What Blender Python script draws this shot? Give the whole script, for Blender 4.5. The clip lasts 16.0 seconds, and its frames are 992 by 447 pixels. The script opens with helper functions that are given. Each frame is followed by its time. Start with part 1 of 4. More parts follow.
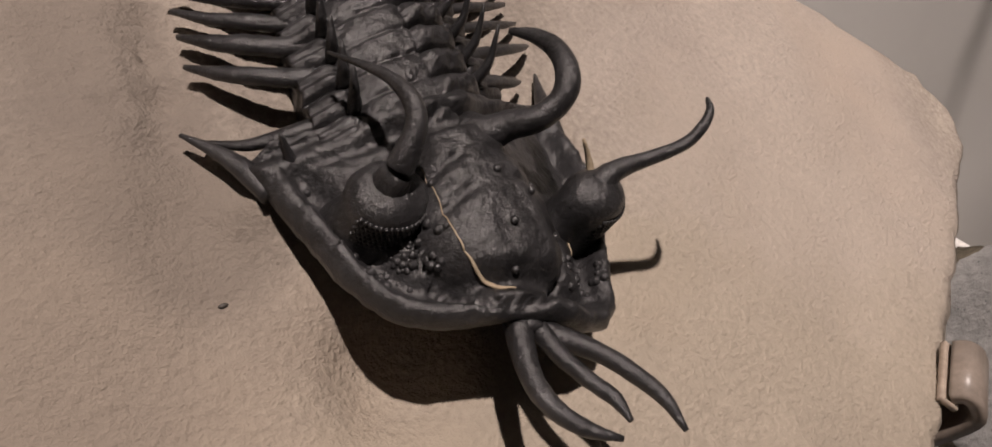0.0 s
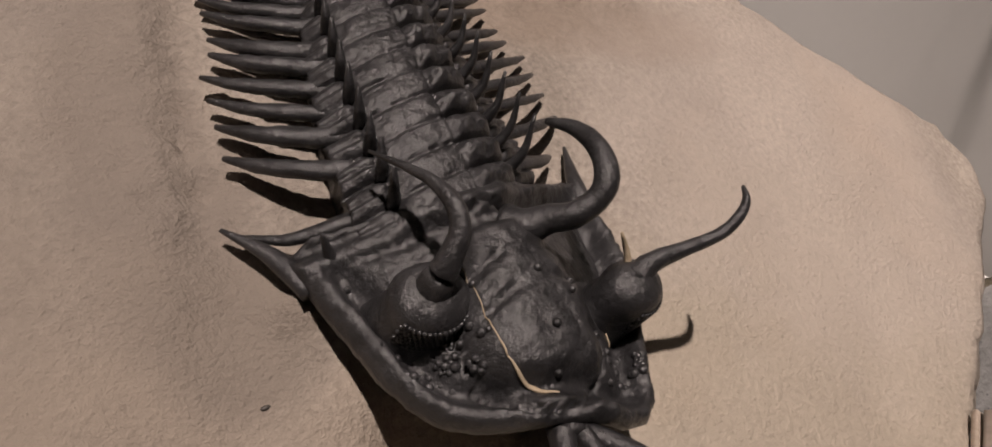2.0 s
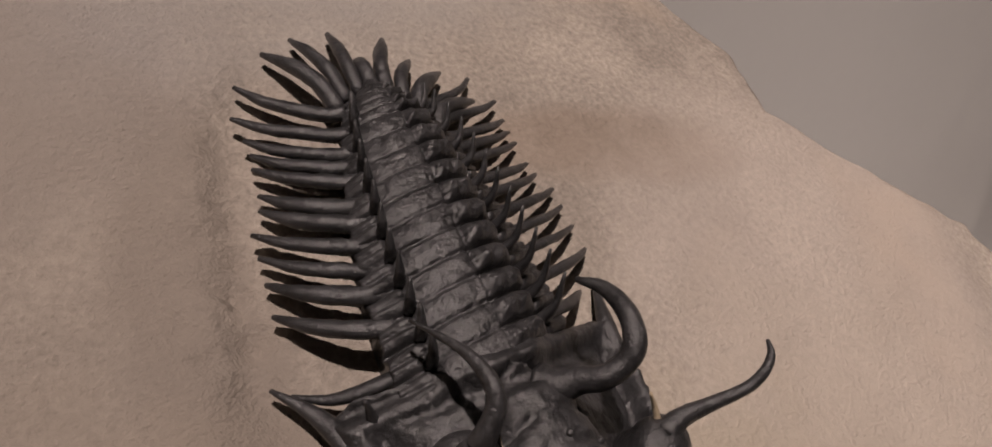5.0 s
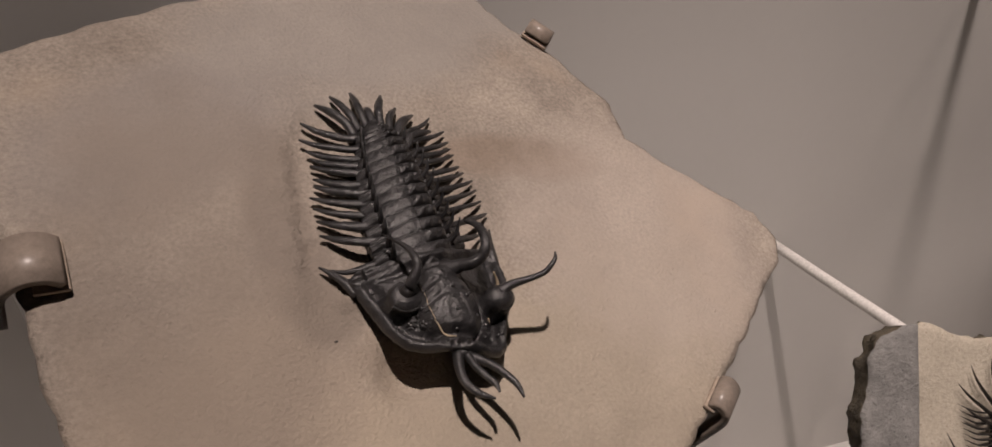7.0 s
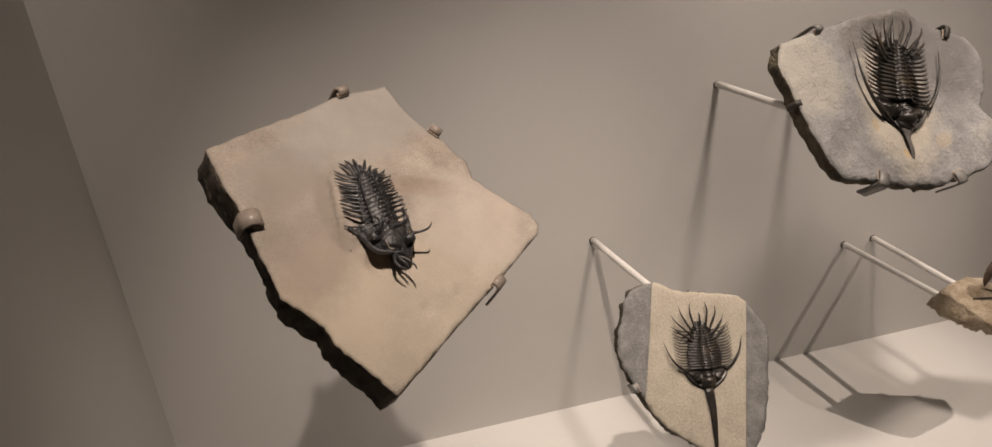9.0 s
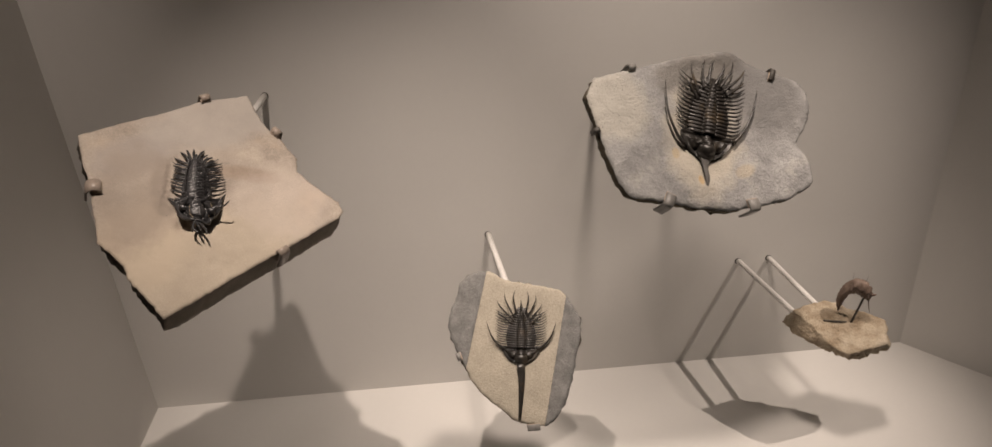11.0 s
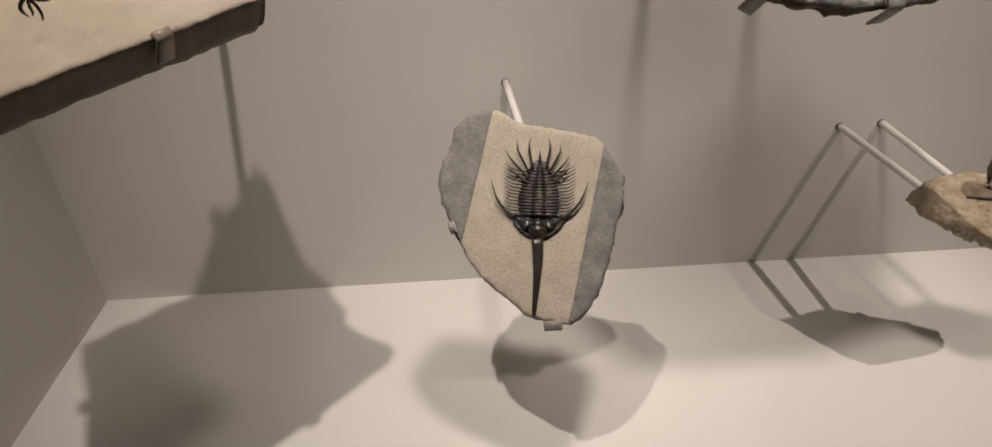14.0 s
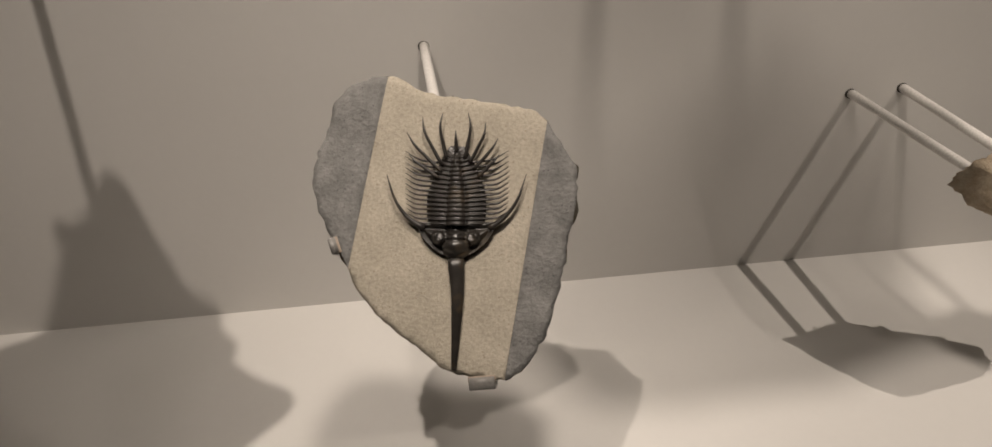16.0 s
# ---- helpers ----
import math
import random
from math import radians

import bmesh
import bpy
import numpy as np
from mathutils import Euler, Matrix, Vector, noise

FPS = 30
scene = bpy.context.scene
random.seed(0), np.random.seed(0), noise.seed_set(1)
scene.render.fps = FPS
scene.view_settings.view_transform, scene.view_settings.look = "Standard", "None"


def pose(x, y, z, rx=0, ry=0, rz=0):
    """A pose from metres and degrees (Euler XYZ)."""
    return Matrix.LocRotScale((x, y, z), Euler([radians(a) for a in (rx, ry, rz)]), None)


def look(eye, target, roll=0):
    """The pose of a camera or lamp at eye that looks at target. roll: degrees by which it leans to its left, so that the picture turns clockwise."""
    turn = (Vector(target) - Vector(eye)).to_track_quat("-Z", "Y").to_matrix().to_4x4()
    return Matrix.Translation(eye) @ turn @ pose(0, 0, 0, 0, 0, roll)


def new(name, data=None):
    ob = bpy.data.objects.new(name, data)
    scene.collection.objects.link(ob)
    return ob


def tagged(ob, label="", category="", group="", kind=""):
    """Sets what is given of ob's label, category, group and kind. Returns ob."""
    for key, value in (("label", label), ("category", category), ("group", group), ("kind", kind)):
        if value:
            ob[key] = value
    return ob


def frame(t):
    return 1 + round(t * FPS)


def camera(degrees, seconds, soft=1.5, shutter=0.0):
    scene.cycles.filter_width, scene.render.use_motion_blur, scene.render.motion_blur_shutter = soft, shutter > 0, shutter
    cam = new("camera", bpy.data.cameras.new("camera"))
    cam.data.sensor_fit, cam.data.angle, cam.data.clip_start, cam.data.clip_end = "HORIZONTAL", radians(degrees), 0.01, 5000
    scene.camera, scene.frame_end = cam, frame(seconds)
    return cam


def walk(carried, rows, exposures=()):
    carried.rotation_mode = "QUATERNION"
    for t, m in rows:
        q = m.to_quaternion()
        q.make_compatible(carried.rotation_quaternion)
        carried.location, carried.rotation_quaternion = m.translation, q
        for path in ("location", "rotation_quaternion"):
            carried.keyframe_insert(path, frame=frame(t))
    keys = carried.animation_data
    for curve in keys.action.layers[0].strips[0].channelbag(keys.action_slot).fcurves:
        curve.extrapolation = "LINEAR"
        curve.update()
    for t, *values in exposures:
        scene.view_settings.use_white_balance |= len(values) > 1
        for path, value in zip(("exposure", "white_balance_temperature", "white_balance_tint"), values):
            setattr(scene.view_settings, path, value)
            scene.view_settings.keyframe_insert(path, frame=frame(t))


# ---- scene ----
cam = camera(66.0, 16.0)
PATH = [
    (0, (0.2743, -0.4214, 0.5891), (0.3615, -0.0266, 0.2949), -5.57),
    (0.5, (0.2735, -0.4212, 0.5876), (0.3579, -0.0311, 0.2864), -5.68),
    (1, (0.2740, -0.4204, 0.5899), (0.3583, -0.0263, 0.2939), -5.86),
    (1.5, (0.2752, -0.4193, 0.5922), (0.3585, -0.0238, 0.2978), -5.93),
    (2, (0.2726, -0.4154, 0.5970), (0.3586, -0.0149, 0.3103), -5.89),
    (2.5, (0.2718, -0.4124, 0.5997), (0.3492, 0.0008, 0.3291), -7.04),
    (3, (0.2732, -0.4101, 0.6017), (0.3511, 0.0124, 0.3459), -7.23),
    (3.5, (0.2755, -0.4092, 0.6054), (0.3583, 0.0295, 0.3802), -7.33),
    (3.7, (0.2731, -0.4090, 0.6066), (0.3582, 0.0303, 0.3836), -7.16),
    (5.8, (0.2794, -0.4225, 0.6235), (0.3281, -0.0093, 0.3462), -9.77),
    (6, (0.2816, -0.4430, 0.6305), (0.3235, -0.0234, 0.3619), -10.04),
    (6.5, (0.2810, -0.4771, 0.6455), (0.3427, -0.0577, 0.3803), -8.29),
    (7, (0.2801, -0.5136, 0.6555), (0.3417, -0.0863, 0.4033), -7.12),
    (7.5, (0.2885, -0.5565, 0.6697), (0.3608, -0.1293, 0.4203), -5.49),
    (8, (0.2770, -0.6686, 0.7610), (0.3532, -0.2568, 0.4878), -3.37),
    (8.5, (0.2536, -0.7638, 0.7708), (0.3445, -0.3328, 0.5343), -4.43),
    (9, (0.2508, -0.8351, 0.8087), (0.3527, -0.4085, 0.5686), -3.39),
    (9.5, (0.3027, -0.8961, 0.8468), (0.4008, -0.4685, 0.6070), -3.95),
    (10, (0.3882, -0.9379, 0.8616), (0.4644, -0.5065, 0.6205), -5.15),
    (10.2, (0.4320, -0.9633, 0.8757), (0.4931, -0.5295, 0.6346), -5.05),
    (12.3, (0.6459, -1.0724, 0.8614), (0.6203, -0.6336, 0.6230), -2.77),
    (12.5, (0.6572, -1.0721, 0.8646), (0.6232, -0.6351, 0.6240), -3.37),
    (13, (0.6487, -1.0332, 0.8156), (0.6097, -0.6006, 0.5678), -3.95),
    (13.5, (0.6224, -0.9203, 0.7042), (0.5841, -0.4994, 0.4370), -6.29),
    (14, (0.5929, -0.8465, 0.6451), (0.5753, -0.4289, 0.3707), -4.91),
    (14.5, (0.5976, -0.8248, 0.6241), (0.5927, -0.4089, 0.3466), -4.42),
    (15, (0.5952, -0.8012, 0.6221), (0.6019, -0.3892, 0.3389), -3.72),
    (15.5, (0.5987, -0.7768, 0.6162), (0.6129, -0.3660, 0.3316), -3.56),
    (16, (0.6302, -0.6652, 0.5394), (0.6321, -0.2519, 0.2581), -5.29),
]
walk(cam, [(t, look(eye, target, roll)) for t, eye, target, roll in PATH],
     [(0, -0.08, 6280, 14), (1, -0.08, 6280, 14), (2.5, -0.13, 6350, 14), (3.7, -0.16, 6350, 15), (6, -0.36, 6400, 17), (7.5, -0.27, 6450, 14), (8.5, 0.04, 6680, 11), (12.5, 0.07, 6650, 11), (13.5, 0.16, 6450, 10), (14.5, -0.25, 6500, 8), (16, -0.16, 6500, 7)])

# ---- world and lights ----
world = bpy.data.worlds.new("world")
scene.world = world
world.use_nodes = True
world.node_tree.nodes["Background"].inputs[0].default_value = (0.5, 0.5, 0.5, 1)
world.node_tree.nodes["Background"].inputs[1].default_value = 0.0


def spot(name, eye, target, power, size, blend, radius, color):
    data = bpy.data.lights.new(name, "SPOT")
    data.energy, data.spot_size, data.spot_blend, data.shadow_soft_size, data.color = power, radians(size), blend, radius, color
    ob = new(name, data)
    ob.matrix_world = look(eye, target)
    return tagged(ob, "warm spotlight over the display case, read from shadows or added as fill", "spotlight", "case spotlights")


WARM = (1.0, 0.855, 0.75)
# Added fill for the left wall; no lamp is known at this place.
spot("case_spot_or_fill", (0.05, -0.60, 1.50), (-0.10, -0.10, 0.50), 12, 46, 1.0, 0.030, WARM)
spot("case_spot_or_fill", (0.405, -0.585, 1.50), (0.39, -0.26, 0.43), 51, 42, 1.0, 0.012, WARM)
spot("case_spot_or_fill", (0.80, -0.425, 1.50), (0.79, -0.16, 0.32), 45, 55, 1.0, 0.065, WARM)
spot("case_spot_or_fill", (1.19, -0.64, 1.50), (0.92, -0.05, 0.15), 6, 44, 1.0, 0.040, WARM)
spot("case_spot_or_fill", (1.63, -0.42, 1.50), (0.96, -0.15, 0.05), 46, 31, 1.0, 0.008, WARM)

from mathutils import geometry

# ---- materials ----
def node_mat(name, rough=0.6, metal=0.0, spec=0.5):
    m = bpy.data.materials.new(name)
    m.use_nodes = True
    nt = m.node_tree
    b = nt.nodes["Principled BSDF"]
    b.inputs["Roughness"].default_value, b.inputs["Metallic"].default_value = rough, metal
    b.inputs["Specular IOR Level"].default_value = spec
    return m, nt, b


def add(nt, kind, **values):
    n = nt.nodes.new(kind)
    for key, value in values.items():
        n.inputs[key.replace("_", " ")].default_value = value
    return n


def ramp(nt, fac, stops):
    r = nt.nodes.new("ShaderNodeValToRGB")
    els = r.color_ramp.elements
    while len(els) < len(stops):
        els.new(0.5)
    for e, (pos, col) in zip(els, stops):
        e.position, e.color = pos, (*col, 1)
    nt.links.new(fac, r.inputs[0])
    return r.outputs[0]


def mixed(nt, fac, a, b, mode="MIX"):
    m = nt.nodes.new("ShaderNodeMix")
    m.data_type, m.blend_type = "RGBA", mode
    if isinstance(fac, float):
        m.inputs[0].default_value = fac
    else:
        nt.links.new(fac, m.inputs[0])
    for socket, value in ((m.inputs[6], a), (m.inputs[7], b)):
        if isinstance(value, tuple):
            socket.default_value = (*value, 1)
        else:
            nt.links.new(value, socket)
    return m.outputs[2]


def surface(name, dark, light, big, grain, bump=0.3, depth=0.0004, rough=0.75, metal=0.0, spec=0.4, speck=None, stain=None, stain_size=14.0, patches=(), grit=(0.72, 1.12)):
    """A two-scale mottled surface: broad patches, fine grain, optional specks and stains, with matching relief."""
    m, nt, b = node_mat(name, rough, metal, spec)
    pos = nt.nodes.new("ShaderNodeTexCoord").outputs["Object"]
    n1 = add(nt, "ShaderNodeTexNoise", Scale=big, Detail=6.0, Roughness=0.6)
    n2 = add(nt, "ShaderNodeTexNoise", Scale=grain, Detail=5.0, Roughness=0.65)
    for n in (n1, n2):
        nt.links.new(pos, n.inputs["Vector"])
    base = ramp(nt, n1.outputs["Fac"], [(0.32, dark), (0.68, light)])
    g = ramp(nt, n2.outputs["Fac"], [(0.3, (grit[0],) * 3), (0.7, (grit[1],) * 3)])
    col = mixed(nt, 0.8, base, g, "MULTIPLY")
    if stain:
        n3 = add(nt, "ShaderNodeTexNoise", Scale=stain_size, Detail=4.0, Roughness=0.6)
        nt.links.new(pos, n3.inputs["Vector"])
        where = ramp(nt, n3.outputs["Fac"], [(0.56, (0, 0, 0)), (0.72, (0.75, 0.75, 0.75))])
        col = mixed(nt, where, col, stain)
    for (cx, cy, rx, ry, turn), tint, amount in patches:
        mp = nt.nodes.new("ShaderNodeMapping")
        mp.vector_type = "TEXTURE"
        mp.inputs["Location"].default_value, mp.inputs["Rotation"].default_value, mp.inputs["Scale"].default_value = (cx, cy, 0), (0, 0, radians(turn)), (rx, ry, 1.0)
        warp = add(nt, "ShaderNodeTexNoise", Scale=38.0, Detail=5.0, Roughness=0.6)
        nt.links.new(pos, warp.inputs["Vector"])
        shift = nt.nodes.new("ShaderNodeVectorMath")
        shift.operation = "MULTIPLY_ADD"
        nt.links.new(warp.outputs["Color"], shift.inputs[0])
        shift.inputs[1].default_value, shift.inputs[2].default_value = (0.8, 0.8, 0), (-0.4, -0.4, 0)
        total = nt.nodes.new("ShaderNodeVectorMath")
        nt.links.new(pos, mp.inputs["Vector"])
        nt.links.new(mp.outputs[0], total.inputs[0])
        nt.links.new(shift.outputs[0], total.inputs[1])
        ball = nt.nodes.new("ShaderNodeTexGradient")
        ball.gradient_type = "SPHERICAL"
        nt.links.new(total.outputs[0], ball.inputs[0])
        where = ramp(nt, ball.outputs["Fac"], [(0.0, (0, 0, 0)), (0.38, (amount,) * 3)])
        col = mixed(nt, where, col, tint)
    if speck:
        v = add(nt, "ShaderNodeTexVoronoi", Scale=grain * 0.55)
        nt.links.new(pos, v.inputs["Vector"])
        dots = ramp(nt, v.outputs["Distance"], [(0.06, (0.8, 0.8, 0.8)), (0.16, (0, 0, 0))])
        col = mixed(nt, dots, col, speck)
    nt.links.new(col, b.inputs["Base Color"])
    mixh = nt.nodes.new("ShaderNodeMath")
    mixh.operation = "ADD"
    nt.links.new(n1.outputs["Fac"], mixh.inputs[0])
    nt.links.new(n2.outputs["Fac"], mixh.inputs[1])
    bp = nt.nodes.new("ShaderNodeBump")
    bp.inputs["Strength"].default_value, bp.inputs["Distance"].default_value = bump, depth
    nt.links.new(mixh.outputs[0], bp.inputs["Height"])
    nt.links.new(bp.outputs[0], b.inputs["Normal"])
    rr = ramp(nt, n2.outputs["Fac"], [(0.3, (rough * 0.85,) * 3), (0.7, (min(1, rough * 1.15),) * 3)])
    nt.links.new(rr, b.inputs["Roughness"])
    return m


PAINT = surface("case_paint", (0.60, 0.585, 0.56), (0.63, 0.615, 0.59), 3.0, 120.0, 0.02, 0.0001, 0.8, grit=(0.985, 1.015))
DECK = surface("case_deck_paint", (0.64, 0.625, 0.60), (0.67, 0.655, 0.63), 3.0, 120.0, 0.02, 0.0001, 0.65, grit=(0.985, 1.015))
GALLERY = surface("gallery_paint", (0.10, 0.10, 0.105), (0.12, 0.12, 0.125), 1.0, 60.0, 0.2, 0.001, 0.8)
ROD = surface("rod_enamel", (0.70, 0.68, 0.65), (0.76, 0.74, 0.71), 40.0, 500.0, 0.1, 0.0001, 0.4)
CLIP = surface("clip_enamel", (0.27, 0.225, 0.19), (0.34, 0.285, 0.24), 60.0, 600.0, 0.15, 0.0001, 0.35)
CLIP_GREY = surface("clip_grey", (0.20, 0.192, 0.18), (0.27, 0.26, 0.245), 60.0, 600.0, 0.15, 0.0001, 0.4)
PAD = surface("pale_felt", (0.36, 0.29, 0.23), (0.46, 0.38, 0.31), 90.0, 900.0, 0.3, 0.0002, 0.9)
DARK_METAL = surface("dark_bracket", (0.05, 0.045, 0.04), (0.09, 0.08, 0.07), 80.0, 600.0, 0.2, 0.0001, 0.5)
TAN = surface("tan_limestone", (0.27, 0.231, 0.195), (0.49, 0.427, 0.360), 18.0, 820.0, 0.7, 0.0011, 0.85, grit=(0.58, 1.26), stain=(0.43, 0.345, 0.265), stain_size=13.0,
              # darker brown patches lie along the hollow beside the spine tips
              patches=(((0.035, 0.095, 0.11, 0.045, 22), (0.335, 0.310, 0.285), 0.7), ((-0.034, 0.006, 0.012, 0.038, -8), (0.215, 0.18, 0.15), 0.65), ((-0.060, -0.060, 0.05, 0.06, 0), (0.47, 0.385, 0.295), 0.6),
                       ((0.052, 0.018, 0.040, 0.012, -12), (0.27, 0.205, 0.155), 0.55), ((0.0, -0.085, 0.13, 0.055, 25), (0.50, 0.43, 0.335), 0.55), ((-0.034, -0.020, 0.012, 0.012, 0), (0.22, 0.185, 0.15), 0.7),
                       # the wide left patch is brown stone, deepened to paint in lamp falloff
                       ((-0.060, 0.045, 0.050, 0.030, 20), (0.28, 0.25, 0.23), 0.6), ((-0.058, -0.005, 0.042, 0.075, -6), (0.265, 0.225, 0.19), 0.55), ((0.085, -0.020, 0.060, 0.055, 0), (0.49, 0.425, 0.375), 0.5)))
# broken and sawn faces use the front's hue in darker tones
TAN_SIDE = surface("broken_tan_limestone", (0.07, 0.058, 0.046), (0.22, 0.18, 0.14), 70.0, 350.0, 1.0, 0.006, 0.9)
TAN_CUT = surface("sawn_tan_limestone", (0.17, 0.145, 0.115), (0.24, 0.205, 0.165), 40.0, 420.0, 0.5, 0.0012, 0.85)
GREY = surface("grey_limestone", (0.25, 0.247, 0.243), (0.40, 0.393, 0.384), 30.0, 300.0, 0.9, 0.0022, 0.85, speck=(0.19, 0.18, 0.17), stain=(0.46, 0.445, 0.41), stain_size=26.0,
               # the dark patch at x 0.100 paints in shade of the scooped right side
               patches=(((0.010, 0.040, 0.058, 0.088, -20), (0.54, 0.49, 0.405), 0.8), ((-0.090, 0.100, 0.05, 0.05, 0), (0.50, 0.475, 0.42), 0.8), ((0.100, 0.085, 0.060, 0.09, 30), (0.17, 0.165, 0.16), 0.8),
                        ((-0.032, 0.028, 0.006, 0.008, 0), (0.50, 0.38, 0.22), 0.55), ((-0.012, -0.010, 0.005, 0.007, 0), (0.56, 0.38, 0.18), 0.7), ((0.048, -0.012, 0.015, 0.010, 10), (0.47, 0.38, 0.25), 0.45),
                        # shade of the hollow beyond the tail, put into the colour
                        ((0.030, 0.122, 0.075, 0.028, 0), (0.21, 0.195, 0.175), 0.75)))
GREY_SIDE = surface("broken_grey_limestone", (0.07, 0.06, 0.045), (0.19, 0.16, 0.11), 50.0, 300.0, 1.0, 0.004, 0.9)
CREAM = surface("prepared_cream_limestone", (0.40, 0.36, 0.29), (0.50, 0.45, 0.37), 30.0, 420.0, 0.7, 0.0012, 0.9, speck=(0.24, 0.20, 0.15))
SLATE = surface("natural_grey_limestone", (0.17, 0.168, 0.163), (0.28, 0.275, 0.265), 60.0, 380.0, 0.8, 0.0018, 0.85, speck=(0.08, 0.08, 0.08))
ROCK = surface("ochre_rock", (0.27, 0.205, 0.135), (0.50, 0.42, 0.315), 55.0, 300.0, 0.9, 0.003, 0.9, stain=(0.55, 0.48, 0.38), stain_size=24.0, grit=(0.8, 1.1))
FOSSIL = surface("black_fossil_calcite", (0.012, 0.0116, 0.0124), (0.042, 0.041, 0.043), 260.0, 1300.0, 0.6, 0.00045, 0.35, spec=0.7, speck=(0.06, 0.058, 0.057))
FOSSIL_BROWN = surface("brown_black_fossil", (0.014, 0.012, 0.0105), (0.034, 0.030, 0.026), 90.0, 900.0, 0.3, 0.0003, 0.36, spec=0.6, stain=(0.10, 0.072, 0.04), stain_size=38.0)
VEIN = surface("calcite_vein", (0.34, 0.26, 0.17), (0.46, 0.38, 0.27), 200.0, 900.0, 0.4, 0.0003, 0.6)
ROSTRUM = surface("grey_fossil_rostrum", (0.10, 0.095, 0.09), (0.16, 0.15, 0.14), 80.0, 700.0, 0.5, 0.0004, 0.6)
SPECIMEN = surface("pinkish_fossil", (0.13, 0.09, 0.07), (0.27, 0.20, 0.16), 90.0, 700.0, 0.6, 0.0008, 0.6)


# ---- mesh helpers ----
def to_mesh(name, bm, mats, smooth=True):
    me = bpy.data.meshes.new(name)
    bmesh.ops.recalc_face_normals(bm, faces=bm.faces)
    bm.to_mesh(me)
    bm.free()
    for m in mats if isinstance(mats, (list, tuple)) else [mats]:
        me.materials.append(m)
    for p in me.polygons:
        p.use_smooth = smooth
    return me


def part(name, bm, material, parent, label="", matrix=None, smooth=True):
    ob = new(name, to_mesh(name, bm, material, smooth))
    ob.parent = parent
    if matrix is not None:
        ob.matrix_basis = matrix
    return tagged(ob, label)


def thing(name, m, label, category, group=""):
    ob = new(name)
    ob.empty_display_size = 0.02
    ob.matrix_world = m
    return tagged(ob, label, category, group)


def basis(origin, u, v, n):
    m = Matrix((u, v, n)).transposed().to_4x4()
    m.translation = Vector(origin)
    return m


def spline(points, steps=4):
    """Catmull-Rom through rows of numbers."""
    p = [np.array(q, float) for q in points]
    p = [2 * p[0] - p[1]] + p + [2 * p[-1] - p[-2]]
    out = []
    for i in range(1, len(p) - 2):
        for k in range(steps):
            t = k / steps
            out.append(0.5 * (2 * p[i] + (p[i + 1] - p[i - 1]) * t + (2 * p[i - 1] - 5 * p[i] + 4 * p[i + 1] - p[i + 2]) * t * t
                              + (3 * p[i] - p[i - 1] - 3 * p[i + 1] + p[i + 2]) * t ** 3))
    out.append(p[-2])
    return out


def tube(bm, points, radii, seg=8, flat=1.0, steps=4, wobble=0.0):
    """A tapered round spine along a smooth line; flat squeezes it along z."""
    rows = spline([(*p, r) for p, r in zip(points, radii)], steps)
    rings, up = [], Vector((0.13, 0.21, 1)).normalized()
    for i, row in enumerate(rows):
        a, b = Vector(rows[max(i - 1, 0)][:3]), Vector(rows[min(i + 1, len(rows) - 1)][:3])
        way = (b - a).normalized()
        side = way.cross(up)
        if side.length < 0.1:
            side = way.cross(Vector((1, 0, 0)))
        side.normalize()
        over = side.cross(way)
        ring = []
        for k in range(seg):
            an = 2 * math.pi * k / seg
            r = max(row[3], 1e-5) * (1 + wobble * noise.noise(Vector(row[:3]) * 900 + Vector((k, 0, 0))))
            ring.append(bm.verts.new(Vector(row[:3]) + side * (r * math.cos(an)) + over * (r * flat * math.sin(an))))
        rings.append(ring)
    for r0, r1 in zip(rings, rings[1:]):
        for k in range(seg):
            bm.faces.new((r0[k], r0[(k + 1) % seg], r1[(k + 1) % seg], r1[k]))
    bm.faces.new(rings[0][::-1])
    bm.faces.new(rings[-1])
    return bm


def spine(name, points, radii, material, parent, label="", **more):
    return part(name, tube(bmesh.new(), points, radii, **more), material, parent, label)


def box(bm, size, m=None, bevel=0.0):
    got = bmesh.ops.create_cube(bm, size=1.0, matrix=(m or Matrix()) @ Matrix.Diagonal((*size, 1)))
    if bevel:
        edges = {e for v in got["verts"] for e in v.link_edges}
        bmesh.ops.bevel(bm, geom=list(edges), offset=bevel, segments=2, affect="EDGES", profile=0.5)
    return bm


def grown(outline, gap, rough, seed):
    """The outline (mm) resampled at about that gap, in metres, with small irregular chips."""
    pts, out = [Vector((x, y)) * 0.001 for x, y in outline], []
    for i, a in enumerate(pts):
        b = pts[(i + 1) % len(pts)]
        n = max(1, round((b - a).length / gap))
        side = Vector((b.y - a.y, a.x - b.x)).normalized()
        for k in range(n):
            p = a.lerp(b, k / n)
            j = noise.noise(Vector((p.x * 160, p.y * 160, seed))) + 0.6 * noise.noise(Vector((p.x * 430, p.y * 430, seed)))
            out.append(p + side * (rough * j))
    return out


def inside(p, poly):
    hit = False
    for i, a in enumerate(poly):
        b = poly[i - 1]
        if (a.y > p.y) != (b.y > p.y) and p.x < (b.x - a.x) * (p.y - a.y) / (b.y - a.y) + a.x:
            hit = not hit
    return hit


def edge_distance(p, poly):
    best = 9.0
    for i, a in enumerate(poly):
        b = poly[i - 1]
        ab = b - a
        t = max(0.0, min(1.0, (p - a).dot(ab) / max(ab.length_squared, 1e-12)))
        best = min(best, (p - a - ab * t).length)
    return best


